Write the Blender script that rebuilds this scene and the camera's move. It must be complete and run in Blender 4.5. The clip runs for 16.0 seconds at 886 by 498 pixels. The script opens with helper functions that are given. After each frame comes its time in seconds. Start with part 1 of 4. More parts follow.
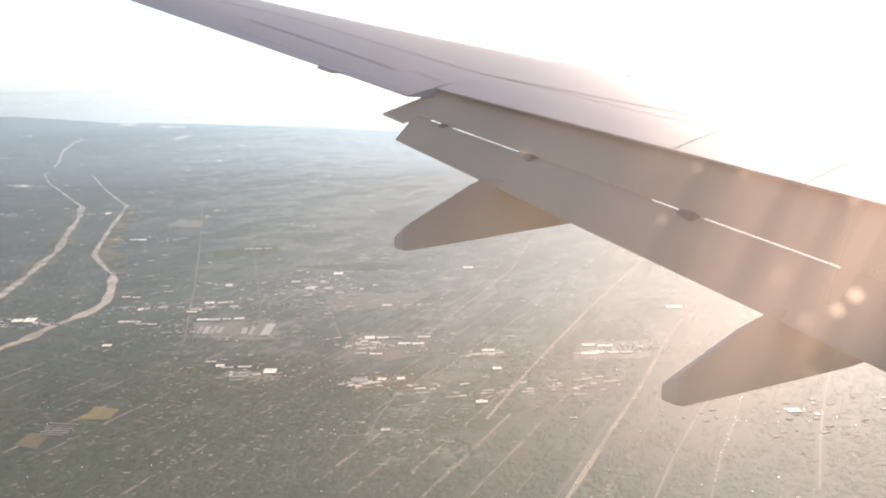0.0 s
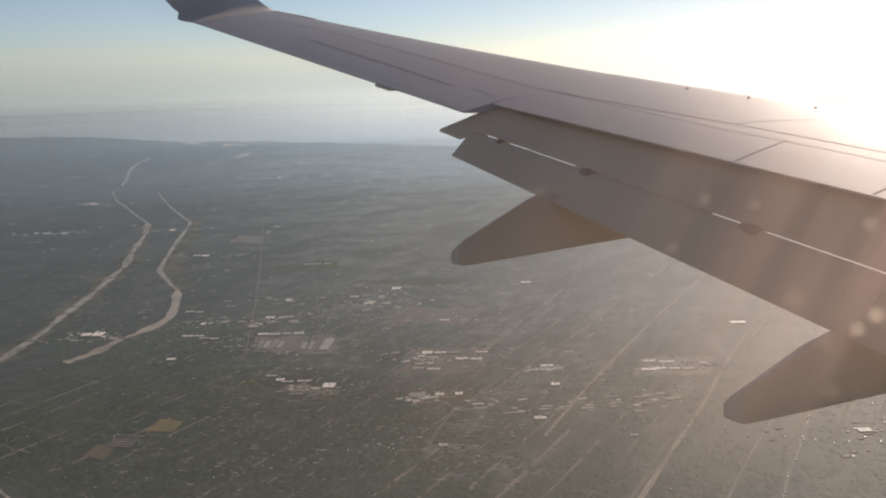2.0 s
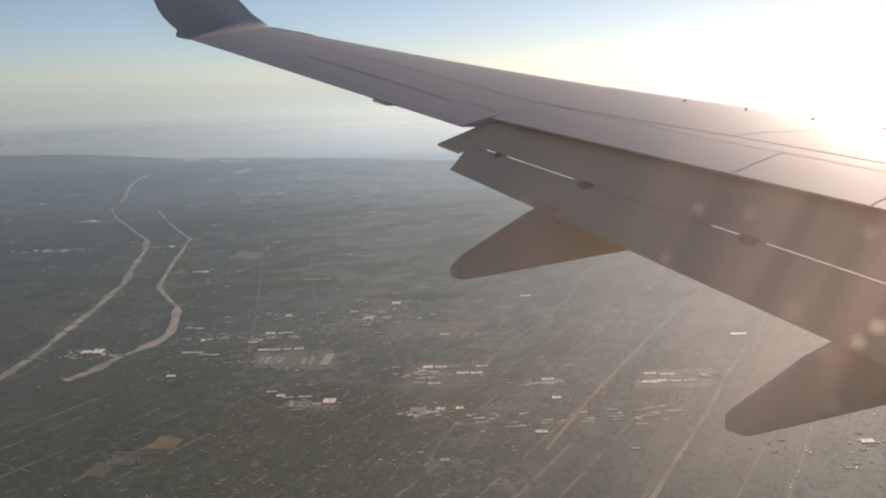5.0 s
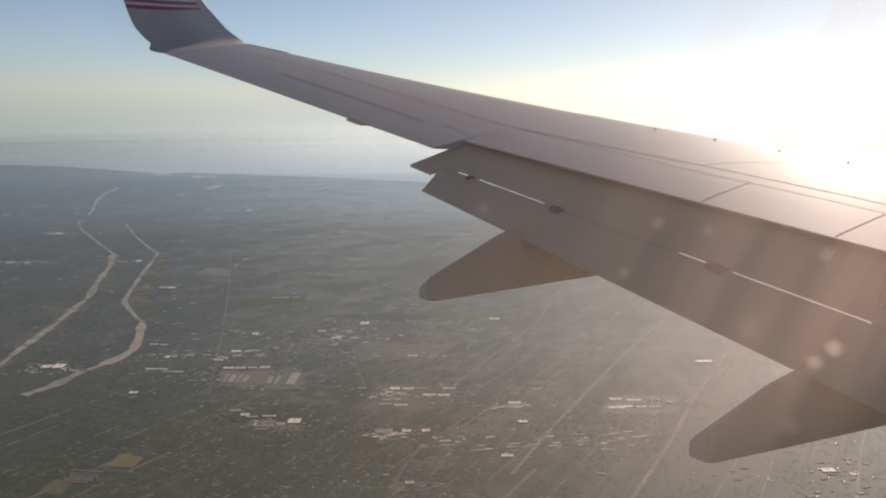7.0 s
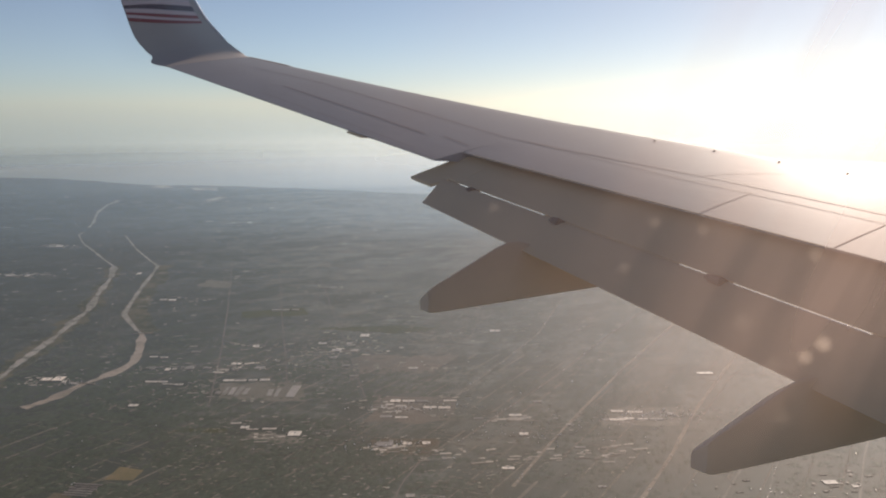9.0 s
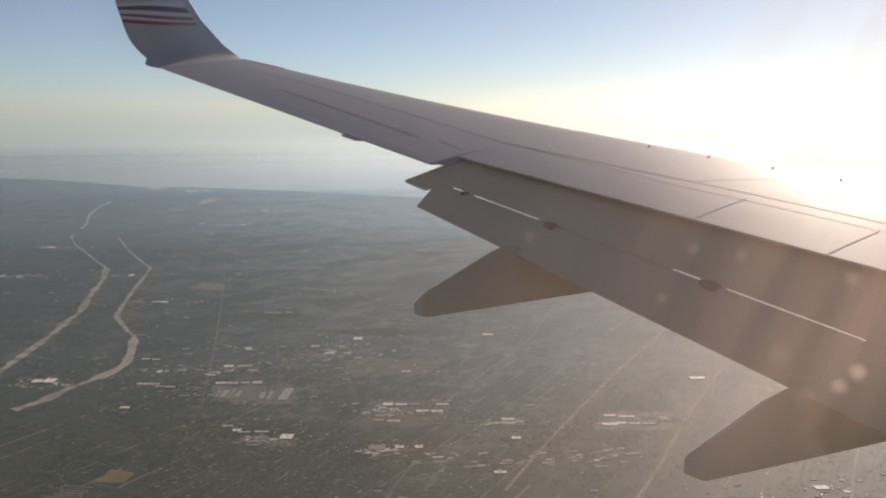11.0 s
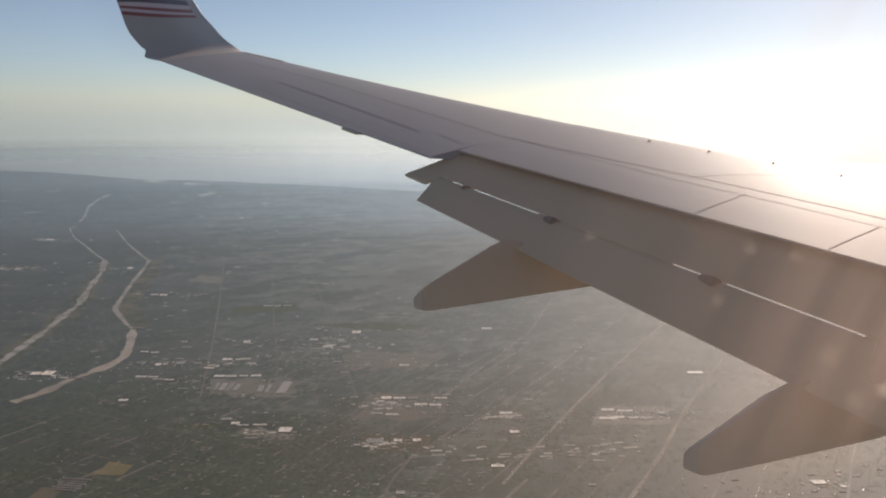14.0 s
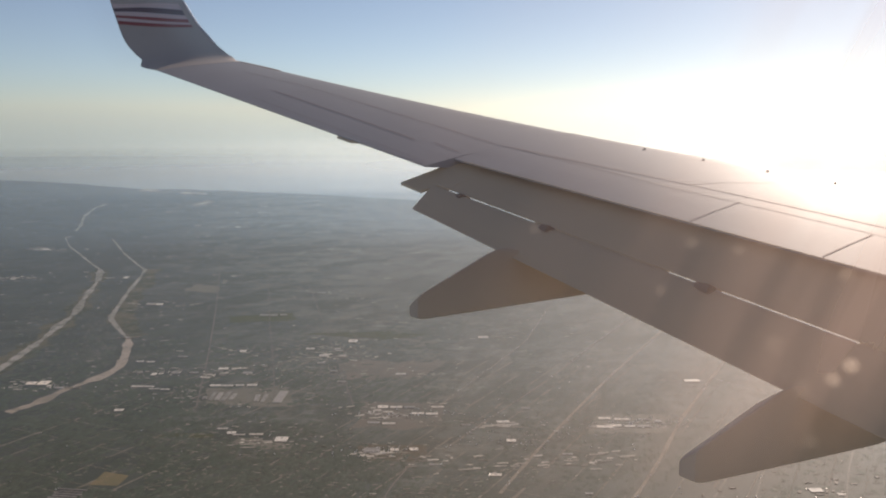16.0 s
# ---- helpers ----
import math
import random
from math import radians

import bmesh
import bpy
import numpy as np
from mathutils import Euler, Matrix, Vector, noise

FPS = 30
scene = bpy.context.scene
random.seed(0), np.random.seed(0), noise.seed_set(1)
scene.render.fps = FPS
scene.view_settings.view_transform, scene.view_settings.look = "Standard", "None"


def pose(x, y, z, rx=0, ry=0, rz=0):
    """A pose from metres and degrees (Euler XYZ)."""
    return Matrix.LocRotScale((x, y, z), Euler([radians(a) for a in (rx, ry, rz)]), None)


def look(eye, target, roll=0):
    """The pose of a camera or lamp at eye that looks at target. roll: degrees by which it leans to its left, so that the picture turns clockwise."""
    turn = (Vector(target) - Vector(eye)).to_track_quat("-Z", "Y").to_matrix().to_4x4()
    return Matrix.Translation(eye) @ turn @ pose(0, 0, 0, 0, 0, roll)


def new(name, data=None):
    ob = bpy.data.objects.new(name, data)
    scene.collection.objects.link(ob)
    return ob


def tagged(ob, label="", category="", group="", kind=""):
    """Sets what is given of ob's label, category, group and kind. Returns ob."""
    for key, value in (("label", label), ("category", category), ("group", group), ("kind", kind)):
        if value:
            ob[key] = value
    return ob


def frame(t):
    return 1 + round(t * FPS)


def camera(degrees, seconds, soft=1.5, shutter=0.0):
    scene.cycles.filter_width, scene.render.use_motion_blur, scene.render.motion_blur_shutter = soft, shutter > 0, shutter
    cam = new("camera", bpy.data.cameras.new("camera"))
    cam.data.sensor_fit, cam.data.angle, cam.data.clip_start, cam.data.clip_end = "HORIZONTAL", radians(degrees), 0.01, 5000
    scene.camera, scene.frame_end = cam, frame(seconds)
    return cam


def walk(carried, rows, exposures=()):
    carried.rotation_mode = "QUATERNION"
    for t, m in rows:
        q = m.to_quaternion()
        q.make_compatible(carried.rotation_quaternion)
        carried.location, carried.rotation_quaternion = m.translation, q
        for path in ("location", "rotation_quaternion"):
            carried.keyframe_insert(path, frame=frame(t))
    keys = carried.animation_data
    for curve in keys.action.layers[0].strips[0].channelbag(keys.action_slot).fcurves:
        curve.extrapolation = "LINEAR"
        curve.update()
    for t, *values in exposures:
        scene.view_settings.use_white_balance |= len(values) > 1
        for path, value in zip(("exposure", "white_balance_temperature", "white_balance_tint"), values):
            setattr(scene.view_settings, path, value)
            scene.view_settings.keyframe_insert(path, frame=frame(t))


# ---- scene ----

# ---------------------------------------------------------------- camera
cam = camera(55, 16.0, soft=2.1)
ROWS = [
    (0.0, pose(-15.301, 1.445, 299.999, 76.095, 0.104, -40.347)),
    (0.5, pose(-15.303, 1.444, 300.001, 76.886, 0.850, -40.499)),
    (1.0, pose(-15.325, 1.389, 299.986, 73.539, 1.536, -37.744)),
    (1.5, pose(-15.319, 1.421, 299.997, 74.132, 1.554, -37.716)),
    (2.0, pose(-15.310, 1.422, 300.008, 77.136, 1.189, -36.635)),
    (2.5, pose(-15.320, 1.418, 300.000, 77.485, 1.067, -36.549)),
    (3.0, pose(-15.322, 1.396, 299.996, 77.777, 1.316, -36.594)),
    (3.5, pose(-15.323, 1.411, 300.000, 77.984, 1.411, -36.340)),
    (4.0, pose(-15.324, 1.413, 300.001, 77.931, 1.556, -36.340)),
    (4.2, pose(-15.312, 1.431, 300.005, 77.981, 1.735, -36.323)),
    (6.3, pose(-15.299, 1.416, 300.006, 78.797, 0.411, -38.202)),
    (6.5, pose(-15.311, 1.416, 299.995, 79.309, 0.239, -38.439)),
    (7.0, pose(-15.299, 1.425, 300.002, 79.510, -0.090, -38.466)),
    (7.5, pose(-15.309, 1.419, 299.996, 79.825, -0.145, -38.740)),
    (8.0, pose(-15.309, 1.433, 300.000, 79.909, -0.114, -38.667)),
    (8.5, pose(-15.319, 1.405, 299.995, 80.067, -0.165, -38.604)),
    (9.0, pose(-15.313, 1.413, 300.001, 80.319, -0.000, -38.458)),
    (9.2, pose(-15.306, 1.427, 300.002, 80.333, -0.061, -38.516)),
    (11.3, pose(-15.310, 1.435, 300.006, 80.560, -0.404, -38.840)),
    (11.5, pose(-15.311, 1.439, 300.008, 80.275, -0.387, -38.783)),
    (12.0, pose(-15.312, 1.408, 299.998, 80.444, -0.407, -38.488)),
    (12.5, pose(-15.313, 1.443, 300.007, 80.388, -0.356, -38.697)),
    (13.0, pose(-15.318, 1.435, 300.005, 80.345, -0.417, -38.753)),
    (13.5, pose(-15.313, 1.459, 300.013, 80.438, -0.541, -38.582)),
    (14.0, pose(-15.311, 1.449, 300.004, 80.144, -0.617, -38.879)),
    (14.5, pose(-15.309, 1.410, 300.002, 80.188, -0.673, -38.687)),
    (15.0, pose(-15.318, 1.437, 300.011, 80.549, -0.583, -38.663)),
    (15.5, pose(-15.313, 1.426, 300.003, 80.644, -0.424, -39.056)),
    (16.0, pose(-15.315, 1.429, 300.003, 80.729, -0.536, -39.133)),
]
LIGHTING_UP = [(t, stops + 0.43, 6500, 17) for t, stops in ((0.0, 1.36), (0.3, 1.0), (0.6, 0.55), (1.0, 0.06), (1.4, -0.1), (2.0, 0.09), (3.0, 0.12), (4.0, 0.12), (7.0, 0.06), (8.0, 0.03), (14.5, 0.03), (16.0, 0.07))]
walk(cam, ROWS, LIGHTING_UP)

# ---------------------------------------------------------------- daylight
SUN_TURN, SUN_RISE = 69.0, 20.0  # degrees from +Y towards +X, and above the horizon
to_sun = Vector((math.sin(radians(SUN_TURN)) * math.cos(radians(SUN_RISE)),
                 math.cos(radians(SUN_TURN)) * math.cos(radians(SUN_RISE)), math.sin(radians(SUN_RISE))))
world = bpy.data.worlds.new("sky")
scene.world = world
world.use_nodes = True
wn, wl = world.node_tree.nodes, world.node_tree.links
sky = wn.new("ShaderNodeTexSky")
sky.sky_type, sky.sun_disc = "NISHITA", False
sky.sun_elevation, sky.sun_rotation = radians(SUN_RISE), radians(SUN_TURN)
sky.altitude, sky.air_density, sky.dust_density, sky.ozone_density = 2500, 0.82, 1.6, 2.5
soft_sky = wn.new("ShaderNodeHueSaturation")
soft_sky.inputs["Saturation"].default_value = 0.80
wl.new(sky.outputs[0], soft_sky.inputs["Color"])
hazy_sky = wn.new("ShaderNodeVectorMath")  # a faint greenish cast from the haze
hazy_sky.operation = "MULTIPLY"
hazy_sky.inputs[1].default_value = (0.97, 1.012, 0.965)
wl.new(soft_sky.outputs[0], hazy_sky.inputs[0])
wl.new(hazy_sky.outputs[0], wn["Background"].inputs[0])
wn["Background"].inputs[1].default_value = 0.057
lamp = bpy.data.lights.new("sun", "SUN")
lamp.energy, lamp.angle, lamp.color = 4.25, radians(0.6), (1.0, 0.86, 0.69)
sun = new("sun", lamp)
sun.matrix_world = look((0, 0, 900), Vector((0, 0, 900)) - to_sun)


# ---------------------------------------------------------------- materials
def surface(name, colour, rough=0.6, metal=0.0, specular=0.5, spots=(), bump=0.0, bump_scale=20.0, coat=0.0, vary=0.0, random_of=None):
    """A principled material. spots: (scale, colour, low, high) layers of noise over the base; vary: brightness change from piece to piece."""
    m = bpy.data.materials.new(name)
    m.use_nodes = True
    n, l = m.node_tree.nodes, m.node_tree.links
    p = n["Principled BSDF"]
    p.inputs["Roughness"].default_value = rough
    p.inputs["Metallic"].default_value = metal
    p.inputs["Specular IOR Level"].default_value = specular
    p.inputs["Coat Weight"].default_value = coat
    place = n.new("ShaderNodeTexCoord")
    last = n.new("ShaderNodeRGB")
    last.outputs[0].default_value = (*colour, 1)
    last = last.outputs[0]
    for scale, tone, low, high in spots:
        tex = n.new("ShaderNodeTexNoise")
        tex.inputs["Scale"].default_value = scale
        tex.inputs["Detail"].default_value = 6
        tex.inputs["Roughness"].default_value = 0.62
        l.new(place.outputs["Object"], tex.inputs["Vector"])
        ramp = n.new("ShaderNodeMapRange")
        ramp.inputs["From Min"].default_value, ramp.inputs["From Max"].default_value = low, high
        l.new(tex.outputs[0], ramp.inputs[0])
        mix = n.new("ShaderNodeMix")
        mix.data_type = "RGBA"
        l.new(ramp.outputs[0], mix.inputs["Factor"])
        l.new(last, mix.inputs["A"])
        mix.inputs["B"].default_value = (*tone, 1)
        last = mix.outputs["Result"]
    if vary:
        if random_of == "island":
            source = n.new("ShaderNodeNewGeometry").outputs["Random Per Island"]
        else:
            source = n.new("ShaderNodeObjectInfo").outputs["Random"]
        lift = n.new("ShaderNodeMapRange")
        lift.inputs["To Min"].default_value, lift.inputs["To Max"].default_value = 1 - vary, 1 + vary
        l.new(source, lift.inputs[0])
        mult = n.new("ShaderNodeVectorMath")
        mult.operation = "SCALE"
        l.new(last, mult.inputs[0])
        l.new(lift.outputs[0], mult.inputs["Scale"])
        last = mult.outputs[0]
    l.new(last, p.inputs["Base Color"])
    if bump:
        tex = n.new("ShaderNodeTexNoise")
        tex.inputs["Scale"].default_value = bump_scale
        tex.inputs["Detail"].default_value = 5
        l.new(place.outputs["Object"], tex.inputs["Vector"])
        b = n.new("ShaderNodeBump")
        b.inputs["Strength"].default_value = bump
        b.inputs["Distance"].default_value = 0.02
        l.new(tex.outputs[0], b.inputs["Height"])
        l.new(b.outputs[0], p.inputs["Normal"])
    return m


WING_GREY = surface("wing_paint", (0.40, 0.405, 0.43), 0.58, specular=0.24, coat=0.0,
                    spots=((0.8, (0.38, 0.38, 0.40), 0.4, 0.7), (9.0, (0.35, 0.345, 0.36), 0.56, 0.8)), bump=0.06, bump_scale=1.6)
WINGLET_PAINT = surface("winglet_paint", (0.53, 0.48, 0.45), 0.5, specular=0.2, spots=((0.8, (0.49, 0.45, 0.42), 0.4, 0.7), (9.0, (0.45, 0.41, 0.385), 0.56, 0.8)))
# wing grey lifted and warmed: glare over the shaded flaps put into the colour
FLAP_WITH_GLARE = surface("flap_with_glare", (0.84, 0.65, 0.43), 0.55, spots=((1.2, (0.78, 0.60, 0.40), 0.4, 0.7), (14.0, (0.70, 0.54, 0.36), 0.58, 0.8)))
# beige grey, with the warm tint of ground bounce and glare painted in
FAIRING_WARMED = surface("fairing_warmed", (0.74, 0.59, 0.465), 0.75, specular=0.2, spots=((1.5, (0.68, 0.54, 0.425), 0.4, 0.7), (12.0, (0.61, 0.49, 0.385), 0.6, 0.85)))
JOINT = surface("panel_joint", (0.15, 0.105, 0.11), 0.7)
METAL = surface("bare_metal", (0.75, 0.75, 0.76), 0.3, metal=1.0)
BRACKET = surface("bracket", (0.28, 0.22, 0.19), 0.6)
NAVY = surface("navy_stripe", (0.085, 0.08, 0.115), 0.45)
RED = surface("red_stripe", (0.30, 0.06, 0.075), 0.45)
WHITE = surface("white_stripe", (0.74, 0.60, 0.60), 0.45)
CABIN = surface("cabin_lining", (0.35, 0.34, 0.32), 0.7, spots=((30.0, (0.32, 0.31, 0.29), 0.4, 0.7),))



def glossy_when_grazed(m, rough, least, most):
    """Lays a rough sheen over a material that grows as the surface is seen edge-on."""
    n, l = m.node_tree.nodes, m.node_tree.links
    p, out = n["Principled BSDF"], n["Material Output"]
    edge, span, sheen, mix = n.new("ShaderNodeLayerWeight"), n.new("ShaderNodeMapRange"), n.new("ShaderNodeBsdfGlossy"), n.new("ShaderNodeMixShader")
    edge.inputs[0].default_value = 0.5
    span.inputs["From Min"].default_value, span.inputs["From Max"].default_value = 0.55, 0.95
    span.inputs["To Min"].default_value, span.inputs["To Max"].default_value = least, most
    sheen.inputs["Roughness"].default_value = rough
    sheen.inputs["Color"].default_value = (0.95, 0.88, 0.78, 1)
    l.new(edge.outputs["Facing"], span.inputs[0])
    l.new(span.outputs[0], mix.inputs[0])
    l.new(p.outputs[0], mix.inputs[1])
    l.new(sheen.outputs[0], mix.inputs[2])
    l.new(mix.outputs[0], out.inputs["Surface"])
    return m


GROUND = surface("suburban_ground", (0.058, 0.083, 0.073), 0.75, specular=0.28,
                 spots=((0.0035, (0.075, 0.095, 0.087), 0.46, 0.58), (0.012, (0.041, 0.065, 0.057), 0.48, 0.60), (0.05, (0.080, 0.101, 0.093), 0.52, 0.68),
                        (0.22, (0.041, 0.063, 0.052), 0.50, 0.66), (0.7, (0.101, 0.125, 0.117), 0.60, 0.72)))


def with_blocks(m, *layers):
    """Lays lots, streets and districts under the stains of a ground material: turned rows of rectangles of uneven tone."""
    n, l = m.node_tree.nodes, m.node_tree.links
    paint = n["Principled BSDF"].inputs["Base Color"]
    place = next(x for x in n if x.type == "TEX_COORD")
    bend, wave, add = n.new("ShaderNodeTexNoise"), n.new("ShaderNodeVectorMath"), n.new("ShaderNodeVectorMath")
    bend.inputs["Scale"].default_value = 0.02
    bend.inputs["Detail"].default_value = 5
    wave.operation = "SCALE"
    wave.inputs["Scale"].default_value = 22.0
    l.new(place.outputs["Object"], bend.inputs["Vector"])
    l.new(bend.outputs["Color"], wave.inputs[0])
    l.new(place.outputs["Object"], add.inputs[0])
    l.new(wave.outputs[0], add.inputs[1])
    last = paint.links[0].from_socket
    for turn, wide, tall, joint_size, tones, low, high, share in layers:
        turned = n.new("ShaderNodeMapping")
        turned.inputs["Rotation"].default_value = (0, 0, radians(-turn))
        l.new(add.outputs[0], turned.inputs["Vector"])
        tex, mix, open_land, span = n.new("ShaderNodeTexBrick"), n.new("ShaderNodeMix"), n.new("ShaderNodeTexNoise"), n.new("ShaderNodeMapRange")
        tex.inputs["Scale"].default_value = 0.1
        tex.inputs["Brick Width"].default_value, tex.inputs["Row Height"].default_value = wide, tall
        tex.inputs["Mortar Size"].default_value, tex.inputs["Mortar Smooth"].default_value = joint_size, 0.6
        tex.offset, tex.offset_frequency, tex.squash = 0.37, 3, 1.0
        for socket, tone in zip(("Color1", "Color2", "Mortar"), tones):
            tex.inputs[socket].default_value = (*tone, 1)
        open_land.inputs["Scale"].default_value, open_land.inputs["Detail"].default_value = 0.006 + turn * turn * 0.000002 + tall * 0.0011, 6
        l.new(place.outputs["Object"], open_land.inputs["Vector"])
        span.inputs["From Min"].default_value, span.inputs["From Max"].default_value = low, high
        span.inputs["To Max"].default_value = share
        l.new(open_land.outputs[0], span.inputs[0])
        l.new(turned.outputs[0], tex.inputs["Vector"])
        mix.data_type = "RGBA"
        l.new(span.outputs[0], mix.inputs["Factor"])
        l.new(last, mix.inputs["A"])
        l.new(tex.outputs["Color"], mix.inputs["B"])
        last = mix.outputs["Result"]
    l.new(last, paint)
    return m


with_blocks(GROUND, (21.7, 14.0, 6.5, 0.12, ((0.035, 0.056, 0.048), (0.084, 0.100, 0.093), (0.102, 0.116, 0.108)), 0.36, 0.50, 0.6),
            (-36.0, 9.5, 4.2, 0.10, ((0.022, 0.040, 0.034), (0.112, 0.130, 0.119), (0.084, 0.098, 0.089)), 0.38, 0.50, 0.75),
            (-38.0, 3.4, 0.9, 0.05, ((0.022, 0.040, 0.032), (0.173, 0.192, 0.174), (0.038, 0.056, 0.049)), 0.46, 0.58, 0.75),
            (21.7, 2.6, 0.65, 0.10, ((0.030, 0.048, 0.038), (0.108, 0.122, 0.111), (0.112, 0.122, 0.110)), 0.42, 0.56, 0.55))


def with_woods_and_dimming(m, slope, low, high, tone, share):
    """Darkens the ground on one side of the plain, with a ragged edge: woods, and weaker haze put into the colour."""
    n, l = m.node_tree.nodes, m.node_tree.links
    paint = n["Principled BSDF"].inputs["Base Color"]
    place = next(x for x in n if x.type == "TEX_COORD")
    ragged, shift, side, total, span, mix = (n.new("ShaderNode" + k) for k in ("TexNoise", "Math", "VectorMath", "Math", "MapRange", "Mix"))
    ragged.inputs["Scale"].default_value, ragged.inputs["Detail"].default_value = 0.009, 8
    shift.operation, total.operation, side.operation = "MULTIPLY", "ADD", "DOT_PRODUCT"
    shift.inputs[1].default_value = 700
    side.inputs[1].default_value = slope
    l.new(place.outputs["Object"], ragged.inputs["Vector"])
    l.new(place.outputs["Object"], side.inputs[0])
    l.new(ragged.outputs[0], shift.inputs[0])
    l.new(shift.outputs[0], total.inputs[0])
    l.new(side.outputs["Value"], total.inputs[1])
    span.inputs["From Min"].default_value, span.inputs["From Max"].default_value = low + 350, high + 350
    span.inputs["To Min"].default_value, span.inputs["To Max"].default_value = share, 0
    l.new(total.outputs[0], span.inputs[0])
    mix.data_type = "RGBA"
    mix.inputs["B"].default_value = (*tone, 1)
    l.new(span.outputs[0], mix.inputs["Factor"])
    l.new(paint.links[0].from_socket, mix.inputs["A"])
    l.new(mix.outputs["Result"], paint)


def with_groves(m, scale, low, high, tone, share):
    """Scattered groves and scrub with ragged edges."""
    n, l = m.node_tree.nodes, m.node_tree.links
    paint = n["Principled BSDF"].inputs["Base Color"]
    place = next(x for x in n if x.type == "TEX_COORD")
    stretch, patches, span, mix = (n.new("ShaderNode" + k) for k in ("Mapping", "TexNoise", "MapRange", "Mix"))
    stretch.inputs["Rotation"].default_value, stretch.inputs["Scale"].default_value = (0, 0, radians(38)), (0.55, 1.0, 1.0)
    patches.inputs["Scale"].default_value, patches.inputs["Detail"].default_value, patches.inputs["Roughness"].default_value = scale, 7, 0.6
    span.inputs["From Min"].default_value, span.inputs["From Max"].default_value, span.inputs["To Max"].default_value = low, high, share
    l.new(place.outputs["Object"], stretch.inputs["Vector"])
    l.new(stretch.outputs[0], patches.inputs["Vector"])
    l.new(patches.outputs[0], span.inputs[0])
    mix.data_type = "RGBA"
    mix.inputs["B"].default_value = (*tone, 1)
    l.new(span.outputs[0], mix.inputs["Factor"])
    l.new(paint.links[0].from_socket, mix.inputs["A"])
    l.new(mix.outputs["Result"], paint)


with_groves(GROUND, 0.011, 0.50, 0.58, (0.028, 0.043, 0.033), 0.8)
with_groves(GROUND, 0.03, 0.55, 0.63, (0.135, 0.135, 0.112), 0.55)
with_groves(GROUND, 0.035, 0.53, 0.61, (0.027, 0.040, 0.032), 0.7)
# darker near the eye and away from the sun: haze falloff painted in
with_woods_and_dimming(GROUND, (1.0, -0.45, 0.0), -190, 160, (0.029, 0.042, 0.044), 0.66)
with_woods_and_dimming(GROUND, (0.25, 0.97, 0.0), 400, 640, (0.038, 0.042, 0.039), 0.8)
with_woods_and_dimming(GROUND, (0.62, 0.78, 0.0), 420, 740, (0.040, 0.060, 0.047), 0.8)
SEA = glossy_when_grazed(surface("sea_water", (0.225, 0.255, 0.235), 0.6, specular=0.3, spots=((0.002, (0.26, 0.285, 0.255), 0.4, 0.6),)), 0.2, 0.05, 0.16)
CANAL = surface("canal_water", (0.295, 0.285, 0.26), 0.55, specular=0.08, spots=((0.012, (0.21, 0.205, 0.18), 0.42, 0.58), (0.05, (0.13, 0.135, 0.115), 0.48, 0.60), (0.25, (0.38, 0.36, 0.32), 0.58, 0.66)))
MUDDY = surface("muddy_water", (0.33, 0.28, 0.22), 0.45, specular=0.3, spots=((0.03, (0.21, 0.18, 0.135), 0.42, 0.6), (0.12, (0.13, 0.13, 0.10), 0.54, 0.68)))
STREET = surface("street_concrete", (0.165, 0.154, 0.133), 0.8, specular=0.2, spots=((0.03, (0.106, 0.107, 0.086), 0.44, 0.60), (0.15, (0.231, 0.210, 0.180), 0.52, 0.7)))
BANK = surface("grass_bank", (0.105, 0.107, 0.083), 0.9, specular=0.1, spots=((0.025, (0.052, 0.065, 0.052), 0.44, 0.56), (0.12, (0.139, 0.132, 0.109), 0.52, 0.66)))
ASPHALT = surface("asphalt", (0.123, 0.120, 0.107), 0.75, specular=0.28, spots=((0.02, (0.081, 0.087, 0.074), 0.46, 0.6), (0.1, (0.150, 0.143, 0.125), 0.5, 0.7)))
CONCRETE = surface("pale_concrete", (0.27, 0.24, 0.195), 0.8, specular=0.2, spots=((0.02, (0.165, 0.152, 0.128), 0.45, 0.62), (0.1, (0.20, 0.18, 0.15), 0.45, 0.7)))
EARTH = surface("bare_earth", (0.185, 0.155, 0.100), 0.9, specular=0.1, spots=((0.06, (0.145, 0.135, 0.085), 0.42, 0.62), (0.3, (0.125, 0.128, 0.090), 0.52, 0.68)))
CLAY = surface("clay_ground", (0.121, 0.110, 0.086), 0.9, specular=0.1, spots=((0.06, (0.092, 0.098, 0.079), 0.42, 0.62), (0.3, (0.147, 0.146, 0.118), 0.55, 0.7)))
DRY = surface("dry_ground", (0.134, 0.125, 0.108), 0.85, specular=0.2, spots=((0.03, (0.101, 0.108, 0.094), 0.44, 0.6), (0.2, (0.150, 0.148, 0.132), 0.54, 0.68)))
PALE_SAND = surface("pale_sand", (0.30, 0.28, 0.24), 0.9, specular=0.1, spots=((0.02, (0.12, 0.12, 0.10), 0.46, 0.56), (0.1, (0.36, 0.34, 0.30), 0.52, 0.7)))
LOT = surface("concrete_yard", (0.126, 0.126, 0.106), 0.75, specular=0.28, spots=((0.05, (0.090, 0.098, 0.076), 0.48, 0.62), (0.25, (0.160, 0.156, 0.131), 0.55, 0.7)))
MEADOW = surface("meadow", (0.069, 0.084, 0.054), 0.9, specular=0.1, spots=((0.03, (0.078, 0.089, 0.057), 0.45, 0.6), (0.2, (0.055, 0.069, 0.044), 0.5, 0.68)))
ROOF_PALE = surface("pale_roof", (0.56, 0.52, 0.45), 0.48, specular=0.5, spots=((0.5, (0.357, 0.339, 0.306), 0.45, 0.7),), vary=0.35)
